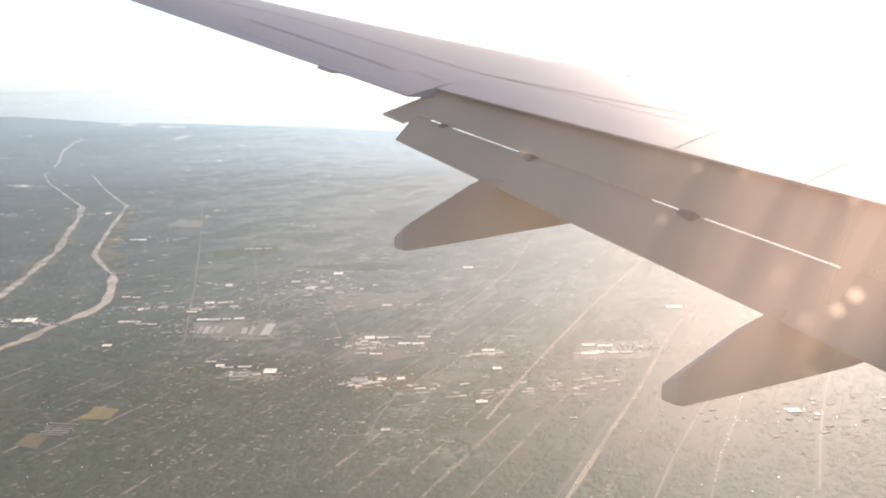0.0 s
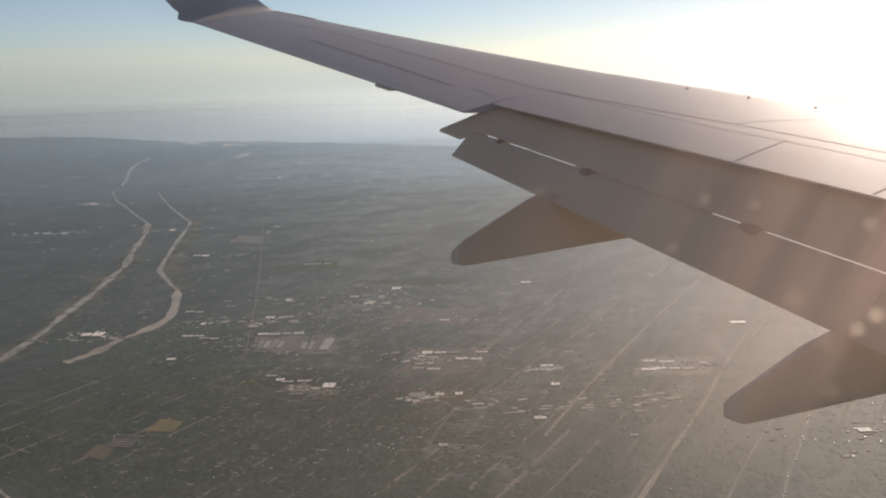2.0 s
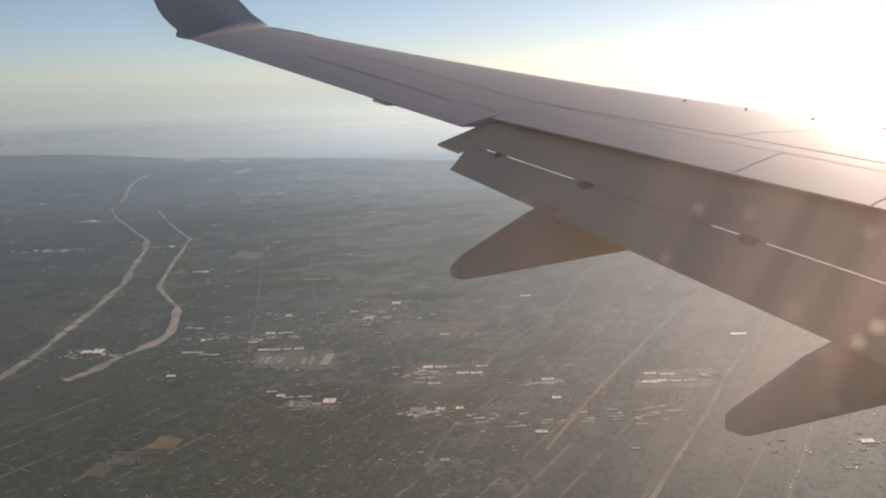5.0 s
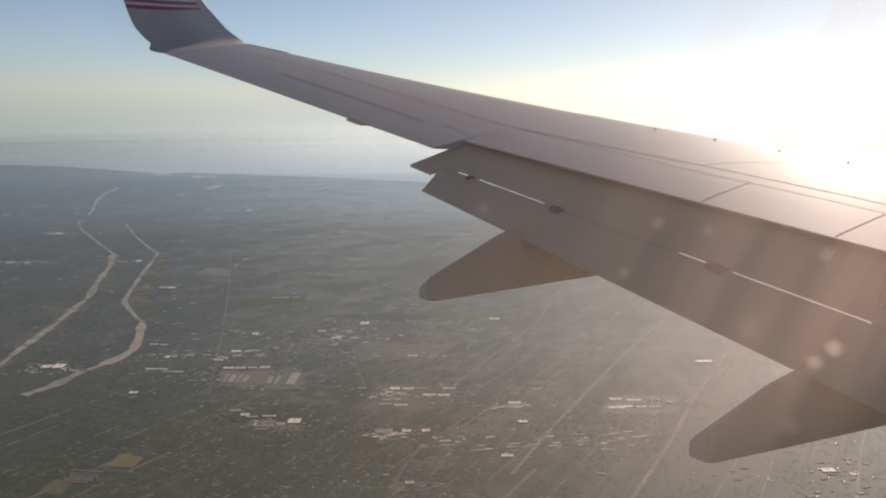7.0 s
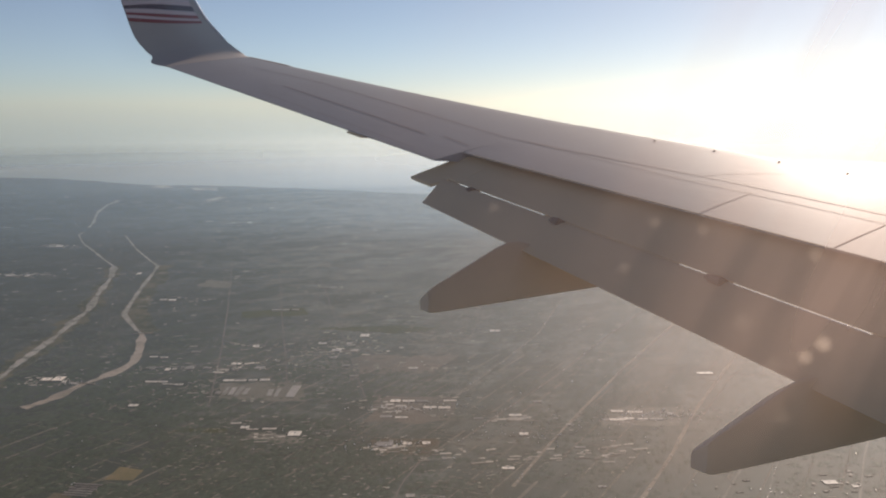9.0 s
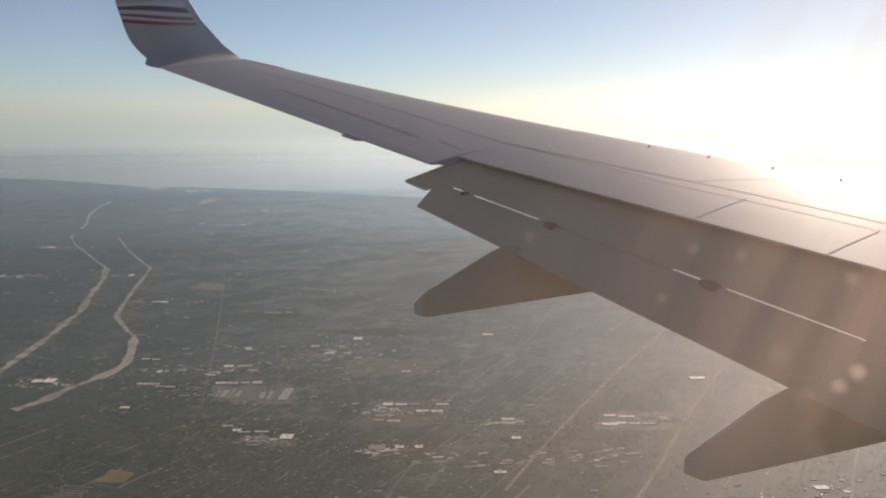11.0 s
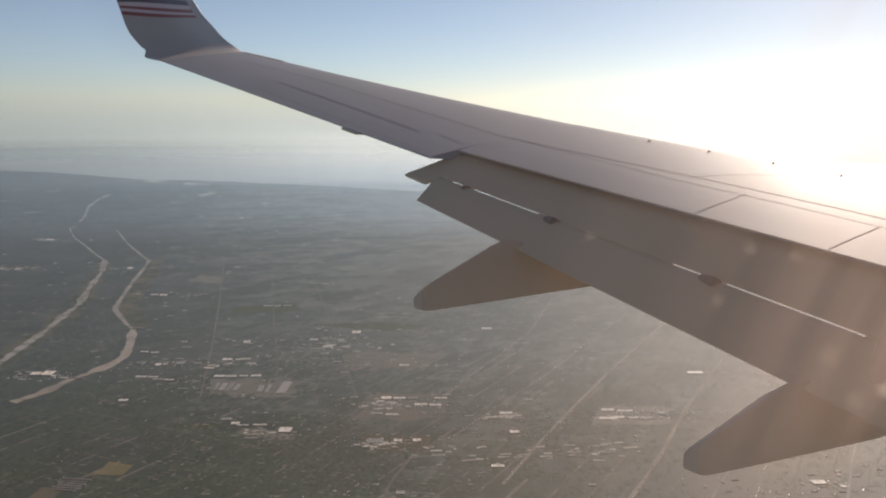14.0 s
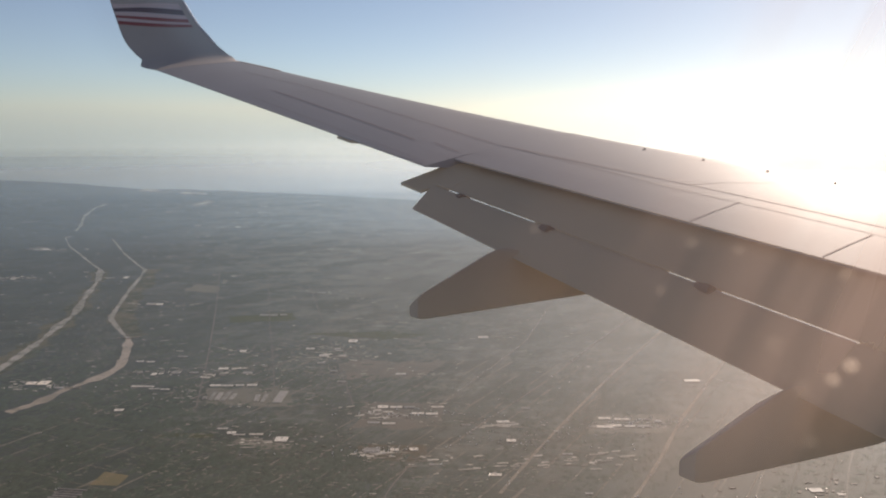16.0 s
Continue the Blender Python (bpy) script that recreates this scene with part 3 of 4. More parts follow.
stripe("red_stripe", (4.63, 4.77), (3.80, 3.97), RED)
stripe("white_stripe", (4.77, 4.90), (3.97, 4.08), WHITE)
stripe("red_stripe", (4.90, 5.00), (4.08, 4.26), RED)
stripe("white_stripe", (5.00, 5.20), (4.26, 4.45), WHITE)
stripe("navy_stripe", (5.20, 5.46), (4.45, 4.70), NAVY)
stripe("white_stripe", (5.46, 5.75), (4.70, 5.00), WHITE)
bm = loft([[winglet_at(t, u, o)[0] for u, o in ((-0.012, -0.01), (0.0, 0.012), (0.022, 0.012), (0.022, -0.02))] for t in [2.2 + 4.8 * i / 16 for i in range(17)]])
part("leading_edge", bm, METAL, winglet, "polished bright metal leading edge", True)

# flaps
INBOARD = 2.0


def flap_loop(y, front, rear, thick):
    """A thin aerofoil from front to rear, with its round nose at the front."""
    d = rear - front
    up = Vector((-d.z, 0, d.x)).normalized()
    if up.z < 0:
        up = -up
    loop = []
    for s, h in ((0, 0), (0.03, 0.35), (0.1, 0.5), (0.3, 0.5), (0.6, 0.3), (1, 0.04), (1, -0.04), (0.6, -0.2), (0.3, -0.5), (0.1, -0.5), (0.03, -0.35)):
        loop.append(front + d * s + up * (h - 0.3 * (1 - s) - 0.04) * thick)
    return loop


ys = [INBOARD + (10.74 - INBOARD) * i / 16 for i in range(17)]
part("main_flap", loft([flap_loop(y, spoiler_edge(y) + Vector((0.30, 0, -0.07)), slot_edge(y), 0.14) for y in ys]), FLAP_WITH_GLARE, airliner, "lowered grey main flap in the wing's shade", True)
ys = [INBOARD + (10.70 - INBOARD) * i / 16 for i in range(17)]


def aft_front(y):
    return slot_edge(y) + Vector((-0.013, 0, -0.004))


part("aft_flap", loft([flap_loop(y, aft_front(y), flap_edge(min(y, 10.7) - 0.33 * max(0, (y - 10.2) / 0.5)), 0.09) for y in ys]), FLAP_WITH_GLARE, airliner, "lowered grey aft flap in the wing's shade", True)
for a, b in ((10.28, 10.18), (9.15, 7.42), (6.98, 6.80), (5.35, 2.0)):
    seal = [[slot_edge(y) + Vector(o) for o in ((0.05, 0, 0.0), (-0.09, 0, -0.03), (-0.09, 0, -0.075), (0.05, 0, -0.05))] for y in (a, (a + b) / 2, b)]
    part("flap_seal", loft(seal), FLAP_WITH_GLARE, airliner)
# polished strips added to imitate daylight showing through the flap slot
for a, b in ((10.68, 10.30), (10.12, 9.15), (7.42, 7.02), (6.84, 5.38)):
    lip = [[aft_front(y) + Vector(o) for o in ((-0.006, 0, -0.012), (-0.013, 0, -0.010), (-0.015, 0, -0.018), (-0.006, 0, -0.022))] for y in [a + (b - a) * i / 6 for i in range(7)]]
    part("slot_light_strip", loft(lip), METAL, airliner, "bright metal strip added for daylight in the flap slot")
for y, wide in ((10.22, 0.09), (8.93, 0.16), (6.93, 0.22)):
    bm = bmesh.new()
    at = slot_edge(y)
    for dx, dz, sx, sz in ((-0.03, -0.03, 0.21, 0.055), (-0.11, -0.04, 0.11, 0.085)):
        bmesh.ops.create_cube(bm, size=1, matrix=Matrix.Translation(at + Vector((dx, 0, dz))) @ Matrix.Rotation(radians(28), 4, "Y") @ Matrix.Diagonal((sx * min(1, 0.5 + 3 * wide), wide, sz, 1)))
    bmesh.ops.bevel(bm, geom=bm.edges[:], offset=0.012, segments=2, affect="EDGES")
    part("flap_bracket", bm, BRACKET, airliner, "dark metal bracket in the flap slot", True)
# the tab at the outer end of the main flap
corner = [Vector(p) for p in ((-7.247, 10.500, 1.274), (-7.155, 10.588, 1.330), (-7.261, 10.865, 1.386), (-7.526, 10.994, 1.341), (-8.221, 11.070, 1.135), (-8.145, 10.707, 1.041), (-7.880, 10.658, 1.113), (-7.839, 10.500, 1.074))]
part("flap_tab", loft([[p + Vector((0, 0, dz)) for p in corner] for dz in (0.0, -0.035)]), FLAP_WITH_GLARE, airliner)


def fairing(y, x_front, x_rear, top_line, keel_line, half):
    """A canoe fairing under the flap: rounded box sections along x."""
    loops = []
    for s in [i / 24 for i in range(24)] + [0.975, 0.988, 0.995, 1.0]:
        x = x_front + (x_rear - x_front) * s
        zt, zk = top_line(x), keel_line(x)
        near_end = min(1.0, (1 - s) * 50)
        grow = min(1.0, s * 4 + 0.05) ** 0.5 * (0.8 + 0.2 * math.sqrt(near_end)) * (1 - 0.45 * s ** 3)
        mid, tall = (zt + zk) / 2, (zt - zk) / 2 * (0.8 + 0.2 * math.sqrt(near_end)) * min(1.0, s * 6 + 0.1)
        loop = []
        for k in range(20):
            a = 2 * math.pi * k / 20
            ca, sa = math.cos(a), math.sin(a)
            across, rise = math.copysign(abs(ca) ** 0.16, ca), math.copysign(abs(sa) ** 0.16, sa)
            lean = 0.8 * half * grow * (across + 1) - 0.065 * grow if sa > 0 else 0.0  # the top falls away outboard
            loop.append((x, y + half * grow * across, mid + tall * rise - min(lean, tall)))
        loops.append(loop)
    return loft(loops)


part("flap_fairing", fairing(8.95, -5.6, -9.60, lambda x: min(0.47, 0.50 - (-8.4 - x) * 0.376) - max(0, x + 8.2) * 0.5, lambda x: -0.255 + max(0, -7 - x) * 0.018, 0.17), FAIRING_WARMED, airliner, "beige grey canoe fairing below the flap", True)
part("flap_fairing", fairing(5.6, -4.6, -9.08, lambda x: min(-0.525, -0.508 - (-7.668 - x) * 0.214) - max(0, x + 7.5) * 0.4, lambda x: -1.115 - (x + 9.04) * 0.135, 0.19), FAIRING_WARMED, airliner, "beige grey canoe fairing below the flap", True)


def joint(points, wide=0.014, material=JOINT):
    """A narrow seam on the upper skin through (y, s) points."""
    bm = bmesh.new()
    last = None
    for (ya, sa), (yb, sb) in zip(points, points[1:]):
        n = max(2, int(abs(yb - ya) / 0.25) + 2)
        for i in range(n + 1):
            y, s = ya + (yb - ya) * i / n, sa + (sb - sa) * i / n
            p = top(y, s, 0.004)
            q = top(y + 0.01 * (yb - ya), s + 0.01 * (sb - sa), 0.004) - p
            side = Vector((-q.y, q.x, 0)).normalized() * wide / 2
            side.z = (top(y, s + 0.01).z - top(y, s).z) / (top(y, s + 0.01).x - top(y, s).x) * side.x
            pair = [bm.verts.new(p + side), bm.verts.new(p - side)]
            if last:
                bm.faces.new((last[0], last[1], pair[1], pair[0]))
            last = pair
    part("panel_seam", bm, material, airliner)


joint([(16.0, 0.395), (14.77, 0.367), (13.08, 0.448), (11.43, 0.522), (10.904, 0.5375)], 0.012)
joint([(10.897, 0.641), (9.34, 0.622), (8.25, 0.609), (6.45, 0.602), (2.0, 0.602)], 0.016)
joint([(10.6, 0.643), (9.64, 0.67), (8.43, 0.702), (7.09, 0.693), (2.0, 0.69)], 0.010)
joint([(14.79, 0.66), (13.26, 0.715), (11.75, 0.767)], 0.015)
joint([(14.9, 0.70), (14.73, 0.985)], 0.006)
joint([(14.6, 0.90), (11.0, 0.965)], 0.006)
joint([(11.52, 0.732), (11.03, 0.759)], 0.012)
joint([(8.3, 0.60), (8.11, 0.483), (7.73, 0.338)], 0.008)
joint([(7.6, 0.985), (7.56, 0.683)], 0.009)
joint([(6.12, 0.985), (6.06, 0.70)], 0.011)
for y in (9.73, 8.93, 8.11, 7.29, 6.45):
    bm = bmesh.new()
    at = top(y, 0.145)
    bmesh.ops.create_cone(bm, cap_ends=True, segments=10, radius1=0.022, radius2=0.015, depth=0.02, matrix=Matrix.Translation(at + Vector((0, 0, 0.008))))
    part("wing_stud", bm, BRACKET, airliner, "small dark stud near the leading edge")
# aileron balance tab fairing and static wicks on the rear edge
bm = loft([[trail(y) + Vector((0.25 - 0.285 * k, 0, dz)) for k, dz in ((0, 0.01), (1, -0.02), (1, -0.05), (0, -0.06))] for y in (12.48, 12.42, 12.27, 12.21)])
part("tab_fairing", bm, FLAP_WITH_GLARE, airliner)
# navigation light's fairing, a low hump on the leading edge that ends in a step
bm = loft([[top(y, s, 0.004 + 0.028 * hump * f, True) + Vector((0.02 * hump * f, 0, 0)) for s, f in ((0.0, -0.6), (0.0, 0.6), (0.006, 1.0), (0.03, 0.8), (0.07, 0.25), (0.10, -0.15))]
           for y, hump in ((15.90, 0.0), (15.93, 0.85), (16.05, 1.0), (16.25, 0.8), (16.45, 0.4), (16.66, 0.0))])
part("light_fairing", bm, BRACKET, airliner, "dark fairing of the navigation light", True)
# sunken dark recess behind the spoiler edge
bm = loft([[spoiler_edge(y) + Vector(o) for o in ((0.012, 0, 0.001), (-0.008, 0, -0.002), (-0.008, 0, -0.010), (0.012, 0, -0.012))] for y in [2.0 + 8.74 * i / 16 for i in range(17)]])
part("spoiler_lip", bm, FLAP_WITH_GLARE, airliner)

# the fuselage round the camera, with the window opening it looks through
HULL_Y, HULL_Z, HULL_R = -0.25, 1.95, 1.88
WIN_X, WIN_Z = (-15.42, -14.66), (1.76, 2.40)


def hull_point(x, a, r):
    return Vector((x, HULL_Y + r * math.cos(a), HULL_Z + r * math.sin(a)))


low, high = math.asin((WIN_Z[0] - HULL_Z) / HULL_R), math.asin((WIN_Z[1] - HULL_Z) / HULL_R)
angles = [low, high] + [high + (low + 2 * math.pi - high) * i / 46 for i in range(1, 46)]
stations = [-20.0, -18.5, -17.0, WIN_X[0], WIN_X[1], -13.0, -11.0, -9.0, -7.0, -5.0, -3.0, -1.0, 1.0]
bm = bmesh.new()
grid = [[[bm.verts.new(hull_point(x, a, r)) for a in angles] for x in stations] for r in (HULL_R, HULL_R - 0.10)]
gap = stations.index(WIN_X[0])
for layer in grid:
    for i in range(len(stations) - 1):
        for j in range(len(angles)):
            if not (i == gap and j == 0):
                k = (j + 1) % len(angles)
                bm.faces.new((layer[i][j], layer[i + 1][j], layer[i + 1][k], layer[i][k]))
o, n = grid
for (i, j), (k, m) in (((gap, 0), (gap + 1, 0)), ((gap + 1, 0), (gap + 1, 1)), ((gap + 1, 1), (gap, 1)), ((gap, 1), (gap, 0))):
    bm.faces.new((o[i][j], o[k][m], n[k][m], n[i][j]))
for i in (0, len(stations) - 1):
    bm.faces.new(n[i])
    for j in range(len(angles)):
        k = (j + 1) % len(angles)
        bm.faces.new((o[i][j], o[i][k], n[i][k], n[i][j]))
part("fuselage", bm, CABIN, airliner, "plain grey fuselage with a window opening", True)


# the acrylic pane in the window: clear, with fine scratches that blur and a dusty film, whose weight imitates the glare
# veil, heavier towards the front edge
PANE = bpy.data.materials.new("scratched_acrylic")
PANE.use_nodes = True
pn, pl = PANE.node_tree.nodes, PANE.node_tree.links
pn.remove(pn["Principled BSDF"])
clear, scratch, film = pn.new("ShaderNodeBsdfTransparent"), pn.new("ShaderNodeBsdfRefraction"), pn.new("ShaderNodeMixShader")
scratch.inputs["IOR"].default_value, scratch.inputs["Roughness"].default_value = 1.08, 0.4
film.inputs[0].default_value = SCRATCHES
dust_and_veil, dust_veil_mix, streak_noise, streak = pn.new("ShaderNodeBsdfTranslucent"), pn.new("ShaderNodeMixShader"), pn.new("ShaderNodeTexNoise"), pn.new("ShaderNodeMapping")
dust_and_veil.inputs[0].default_value = (1.0, 0.70, 0.56, 1)
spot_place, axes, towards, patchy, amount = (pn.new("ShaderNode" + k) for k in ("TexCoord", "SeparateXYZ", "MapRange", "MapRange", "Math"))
# slanted streaks in the film imitate light shafts from the sun
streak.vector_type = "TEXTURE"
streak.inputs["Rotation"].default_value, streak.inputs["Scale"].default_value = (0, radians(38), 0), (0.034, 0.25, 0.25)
streak_noise.inputs["Scale"].default_value, streak_noise.inputs["Detail"].default_value = 1.0, 2.5
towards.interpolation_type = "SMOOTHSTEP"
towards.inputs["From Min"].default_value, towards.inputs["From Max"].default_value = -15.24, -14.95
towards.inputs["To Min"].default_value, towards.inputs["To Max"].default_value = DUST_VEIL
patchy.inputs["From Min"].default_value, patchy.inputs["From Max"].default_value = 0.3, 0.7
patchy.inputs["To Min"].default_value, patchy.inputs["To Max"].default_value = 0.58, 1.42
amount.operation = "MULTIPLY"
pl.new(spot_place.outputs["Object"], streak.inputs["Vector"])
pl.new(streak.outputs[0], streak_noise.inputs["Vector"])
pl.new(streak_noise.outputs[0], patchy.inputs[0])
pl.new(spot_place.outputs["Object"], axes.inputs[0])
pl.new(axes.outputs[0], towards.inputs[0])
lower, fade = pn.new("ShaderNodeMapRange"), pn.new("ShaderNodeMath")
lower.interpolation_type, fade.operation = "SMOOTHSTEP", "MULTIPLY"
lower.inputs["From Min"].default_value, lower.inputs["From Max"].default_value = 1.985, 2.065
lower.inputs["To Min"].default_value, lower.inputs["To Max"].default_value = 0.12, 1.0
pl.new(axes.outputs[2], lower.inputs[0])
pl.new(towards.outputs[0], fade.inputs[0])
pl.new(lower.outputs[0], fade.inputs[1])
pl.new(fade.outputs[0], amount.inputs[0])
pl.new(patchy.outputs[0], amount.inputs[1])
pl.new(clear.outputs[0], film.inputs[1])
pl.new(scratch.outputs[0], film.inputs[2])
pl.new(amount.outputs[0], dust_veil_mix.inputs[0])
pl.new(film.outputs[0], dust_veil_mix.inputs[1])
pl.new(dust_and_veil.outputs[0], dust_veil_mix.inputs[2])
pl.new(dust_veil_mix.outputs[0], pn["Material Output"].inputs["Surface"])
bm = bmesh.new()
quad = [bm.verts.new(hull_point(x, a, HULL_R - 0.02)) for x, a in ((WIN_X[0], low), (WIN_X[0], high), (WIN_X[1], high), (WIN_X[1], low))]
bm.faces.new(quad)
pane = part("window_pane", bm, PANE, airliner, "clear dusty acrylic window pane with fine scratches and a glare veil")
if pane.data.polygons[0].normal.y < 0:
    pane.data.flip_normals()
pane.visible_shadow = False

# out-of-focus dust specks on the pane: (x, z, radius, weight)
SPECK = bpy.data.materials.new("dust_speck")
SPECK.use_nodes = True
pn, pl = SPECK.node_tree.nodes, SPECK.node_tree.links
pn.remove(pn["Principled BSDF"])
clear, dust_and_veil, dust_veil_mix = pn.new("ShaderNodeBsdfTransparent"), pn.new("ShaderNodeBsdfTranslucent"), pn.new("ShaderNodeMixShader")
dust_and_veil.inputs[0].default_value = (1.0, 0.86, 0.74, 1)
spot_place, round_off, edge = pn.new("ShaderNodeTexCoord"), pn.new("ShaderNodeVectorMath"), pn.new("ShaderNodeMapRange")
round_off.operation = "LENGTH"
edge.interpolation_type = "SMOOTHSTEP"
edge.inputs["From Min"].default_value, edge.inputs["From Max"].default_value = 0.12, 1.0
edge.inputs["To Min"].default_value, edge.inputs["To Max"].default_value = 1.0, 0.0
own, weigh = pn.new("ShaderNodeObjectInfo"), pn.new("ShaderNodeMath")
weigh.operation = "MULTIPLY"
pl.new(spot_place.outputs["Object"], round_off.inputs[0])
pl.new(round_off.outputs["Value"], edge.inputs[0])
pl.new(edge.outputs[0], weigh.inputs[0])
pl.new(own.outputs["Alpha"], weigh.inputs[1])
pl.new(weigh.outputs[0], dust_veil_mix.inputs[0])
pl.new(clear.outputs[0], dust_veil_mix.inputs[1])
pl.new(dust_and_veil.outputs[0], dust_veil_mix.inputs[2])
pl.new(dust_veil_mix.outputs[0], pn["Material Output"].inputs["Surface"])
SPECKS = [(-14.9887, 2.0462, 0.0046, 0.14), (-15.0018, 2.0431, 0.0042, 0.10), (-15.1176, 2.0932, 0.0024, 0.03), (-15.0131, 2.0206, 0.0047, 0.03), (-15.0501, 2.0653, 0.0053, 0.025),
          (-15.026, 2.0444, 0.0048, 0.03), (-15.1707, 2.1153, 0.0019, 0.025), (-15.105, 2.1058, 0.0026, 0.035), (-15.080, 2.1011, 0.0027, 0.03), (-15.0055, 2.0849, 0.0041, 0.05)]
for x, z, radius, weight in SPECKS:
    bm = bmesh.new()
    bmesh.ops.create_circle(bm, cap_ends=True, segments=20, radius=1, matrix=Matrix.Rotation(radians(90), 4, "X"))
    speck = part("dust_speck", bm, SPECK, pane)
    at = Vector((x, 1.596 - (z - 1.765) * 0.07, z))
    speck.matrix_local = Matrix.LocRotScale(at, (at - Vector((-15.31, 1.43, 2.14))).to_track_quat("Y", "Z"), (radius, radius, radius))
    speck.color = (1, 1, 1, weight)
    speck.visible_shadow = False


# ---------------------------------------------------------------- buildings
def warehouse(x, y, long, deep, tall, turn, roof, label):
    """A flat-roofed shed: walls, a roof slab with a raised rim, rooflights and roller doors."""
    thing = tagged(new("warehouse"), label, "warehouse", "sheds and warehouses of the suburbs")
    thing.location, thing.rotation_euler = (x, y, 0), (0, 0, radians(turn))
    part("wall", box(bmesh.new(), (0, 0, tall / 2), (long, deep, tall)), WALLING, thing)
    bm = box(bmesh.new(), (0, 0, tall + 0.06), (long + 0.2, deep + 0.2, 0.12))
    face = max(bm.faces, key=lambda f: f.calc_center_median().z)
    bmesh.ops.inset_region(bm, faces=[face], thickness=0.15)
    bmesh.ops.translate(bm, verts=face.verts, vec=(0, 0, -0.06))
    slab = part("roof", bm, roof, thing)
    for k in range(max(1, int(long / 9))):
        part("rooflight", box(bmesh.new(), ((k + 0.5) * long / max(1, int(long / 9)) - long / 2, deep * 0.18, tall + 0.12), (1.4, deep * 0.3, 0.12)), ROOF_GREY, slab)
    for k in range(max(1, int(long / 8))):
        part("roller_door", box(bmesh.new(), ((k + 0.5) * long / max(1, int(long / 8)) - long / 2, -deep / 2 - 0.03, tall * 0.35), (1.8, 0.08, tall * 0.7)), ROOF_GREY, thing)
    return thing


PALE = [(375, 840, 52.8, 6.0), (392, 903, 11.9, 8.5), (443, 956, 8.5, 7.7), (310, 948, 7.1, 8.4), (321, 932, 6.5, 8.2), (328, 929, 5.2, 8.3), (331, 986, 25.7, 5.5), (296, 897, 26.0, 4.6), (306, 877, 24.5, 3.0), (250, 838, 12.5, 5.2), (216, 960, 6.2, 7.9), (224, 945, 8.6, 7.7), (310, 728, 10.8, 4.5), (312, 713, 10.6, 5.5), (341, 670, 15.6, 10.4), (515, 915, 12.9, 11.8), (513, 878, 12.6, 9.2), (542, 894, 10.0, 9.8)]
PALE_FAR = [(578, 913, 14.8, 16.6), (544, 761, 14.3, 6.4), (451, 1275, 27.9, 9.1), (791, 541, 21.8, 8.0), (556, 529, 6.5, 4.4), (533, 578, 15.5, 5.8), (655, 486, 8.9, 7.2), (650, 495, 6.7, 6.1), (304, 1638, 13.9, 12.7), (329, 1619, 10.0, 12.6), (453, 1923, 31.2, 18.1), (940, 2002, 11.5, 16.1), (1131, 2249, 19.7, 20.9), (489, 1512, 8.1, 12.3), (350, 502, 9.0, 6.0), (434, 262, 5.0, 4.0), (446, 270, 6.0, 2.5)]
TAN = [(207, 975, 26.1, 12.8), (474, 674, 40.5, 7.6), (487, 643, 28.4, 4.9), (509, 650, 15.1, 3.8), (437, 648, 30.2, 4.6), (392, 598, 16.2, 10.6), (409, 587, 8.1, 4.9), (423, 577, 9.1, 5.8), (322, 700, 31.7, 3.2), (625, 517, 33.6, 6.0), (623, 495, 38.4, 5.8), (602, 508, 16.4, 4.6), (444, 492, 11.4, 5.1), (506, 538, 11.5, 9.3), (727, 824, 15.2, 8.7)]
GREY = [(342, 821, 5.4, 30.7), (347, 816, 5.4, 30.6), (353, 812, 5.4, 30.6), (358, 806, 4.8, 27.6), (376, 787, 5.4, 30.0), (382, 782, 5.4, 29.9), (397, 775, 10.2, 37.0), (494, 854, 10.8, 8.7), (489, 818, 11.8, 6.5), (694, 1200, 31.8, 10.0), (564, 1103, 41.6, 7.9), (374, 979, 13.8, 7.5), (343, 922, 13.0, 8.3), (407, 872, 13.0, 6.5), (333, 821, 5.9, 8.2), (359, 910, 10.4, 6.6), (577, 592, 11.6, 6.3), (499, 594, 10.9, 5.6), (524, 485, 10.1, 3.8), (415, 541, 3.9, 4.4), (479, 420, 7.2, 4.7), (475, 779, 10.1, 6.1), (628, 311, 12.8, 9.4), (637, 295, 7.2, 5.1)]
built = []
for rows, roof, words in ((PALE, ROOF_PALE, "long white flat-roofed shed beside a yard"), (PALE_FAR, ROOF_PALE, "pale flat-roofed building among trees and houses"),
                          (TAN, ROOF_TAN, "low tan flat-roofed warehouse beside a road"), (GREY, ROOF_GREY, "dull grey flat-roofed warehouse beside a yard")):
    for x, y, long, deep in rows:
        turn, pieces = -38 + random.uniform(-4, 3), max(1, round(long / 15))
        tall = max(0.18, min(0.4, 0.05 * min(long, deep)))
        way = Vector((math.cos(radians(turn)), math.sin(radians(turn))))
        for k in range(pieces):
            at = (k + 0.5) * long / pieces - long / 2
            aside = random.uniform(-0.25, 0.25) * deep if pieces > 1 else 0
            warehouse(x + way.x * at - way.y * aside, y + way.y * at + way.x * aside, long / pieces * random.uniform(0.7, 0.97), deep * random.uniform(0.6, 1.1),
                      tall, turn, roof if random.random() < 0.92 else ROOF_GREY, words)
        built.append((x, y, max(long, deep) * 0.6))

# rows of pale market sheds between the two tan fields
for i in range(6):
    warehouse(146 + 2.9 * i, 665 + 2.6 * i, 20 + (i % 2) * 3, 1.7, 0.2, -46, ROOF_GREY, "narrow grey market shed between tan fields")
    built.append((146 + 2.9 * i, 665 + 2.6 * i, 9))

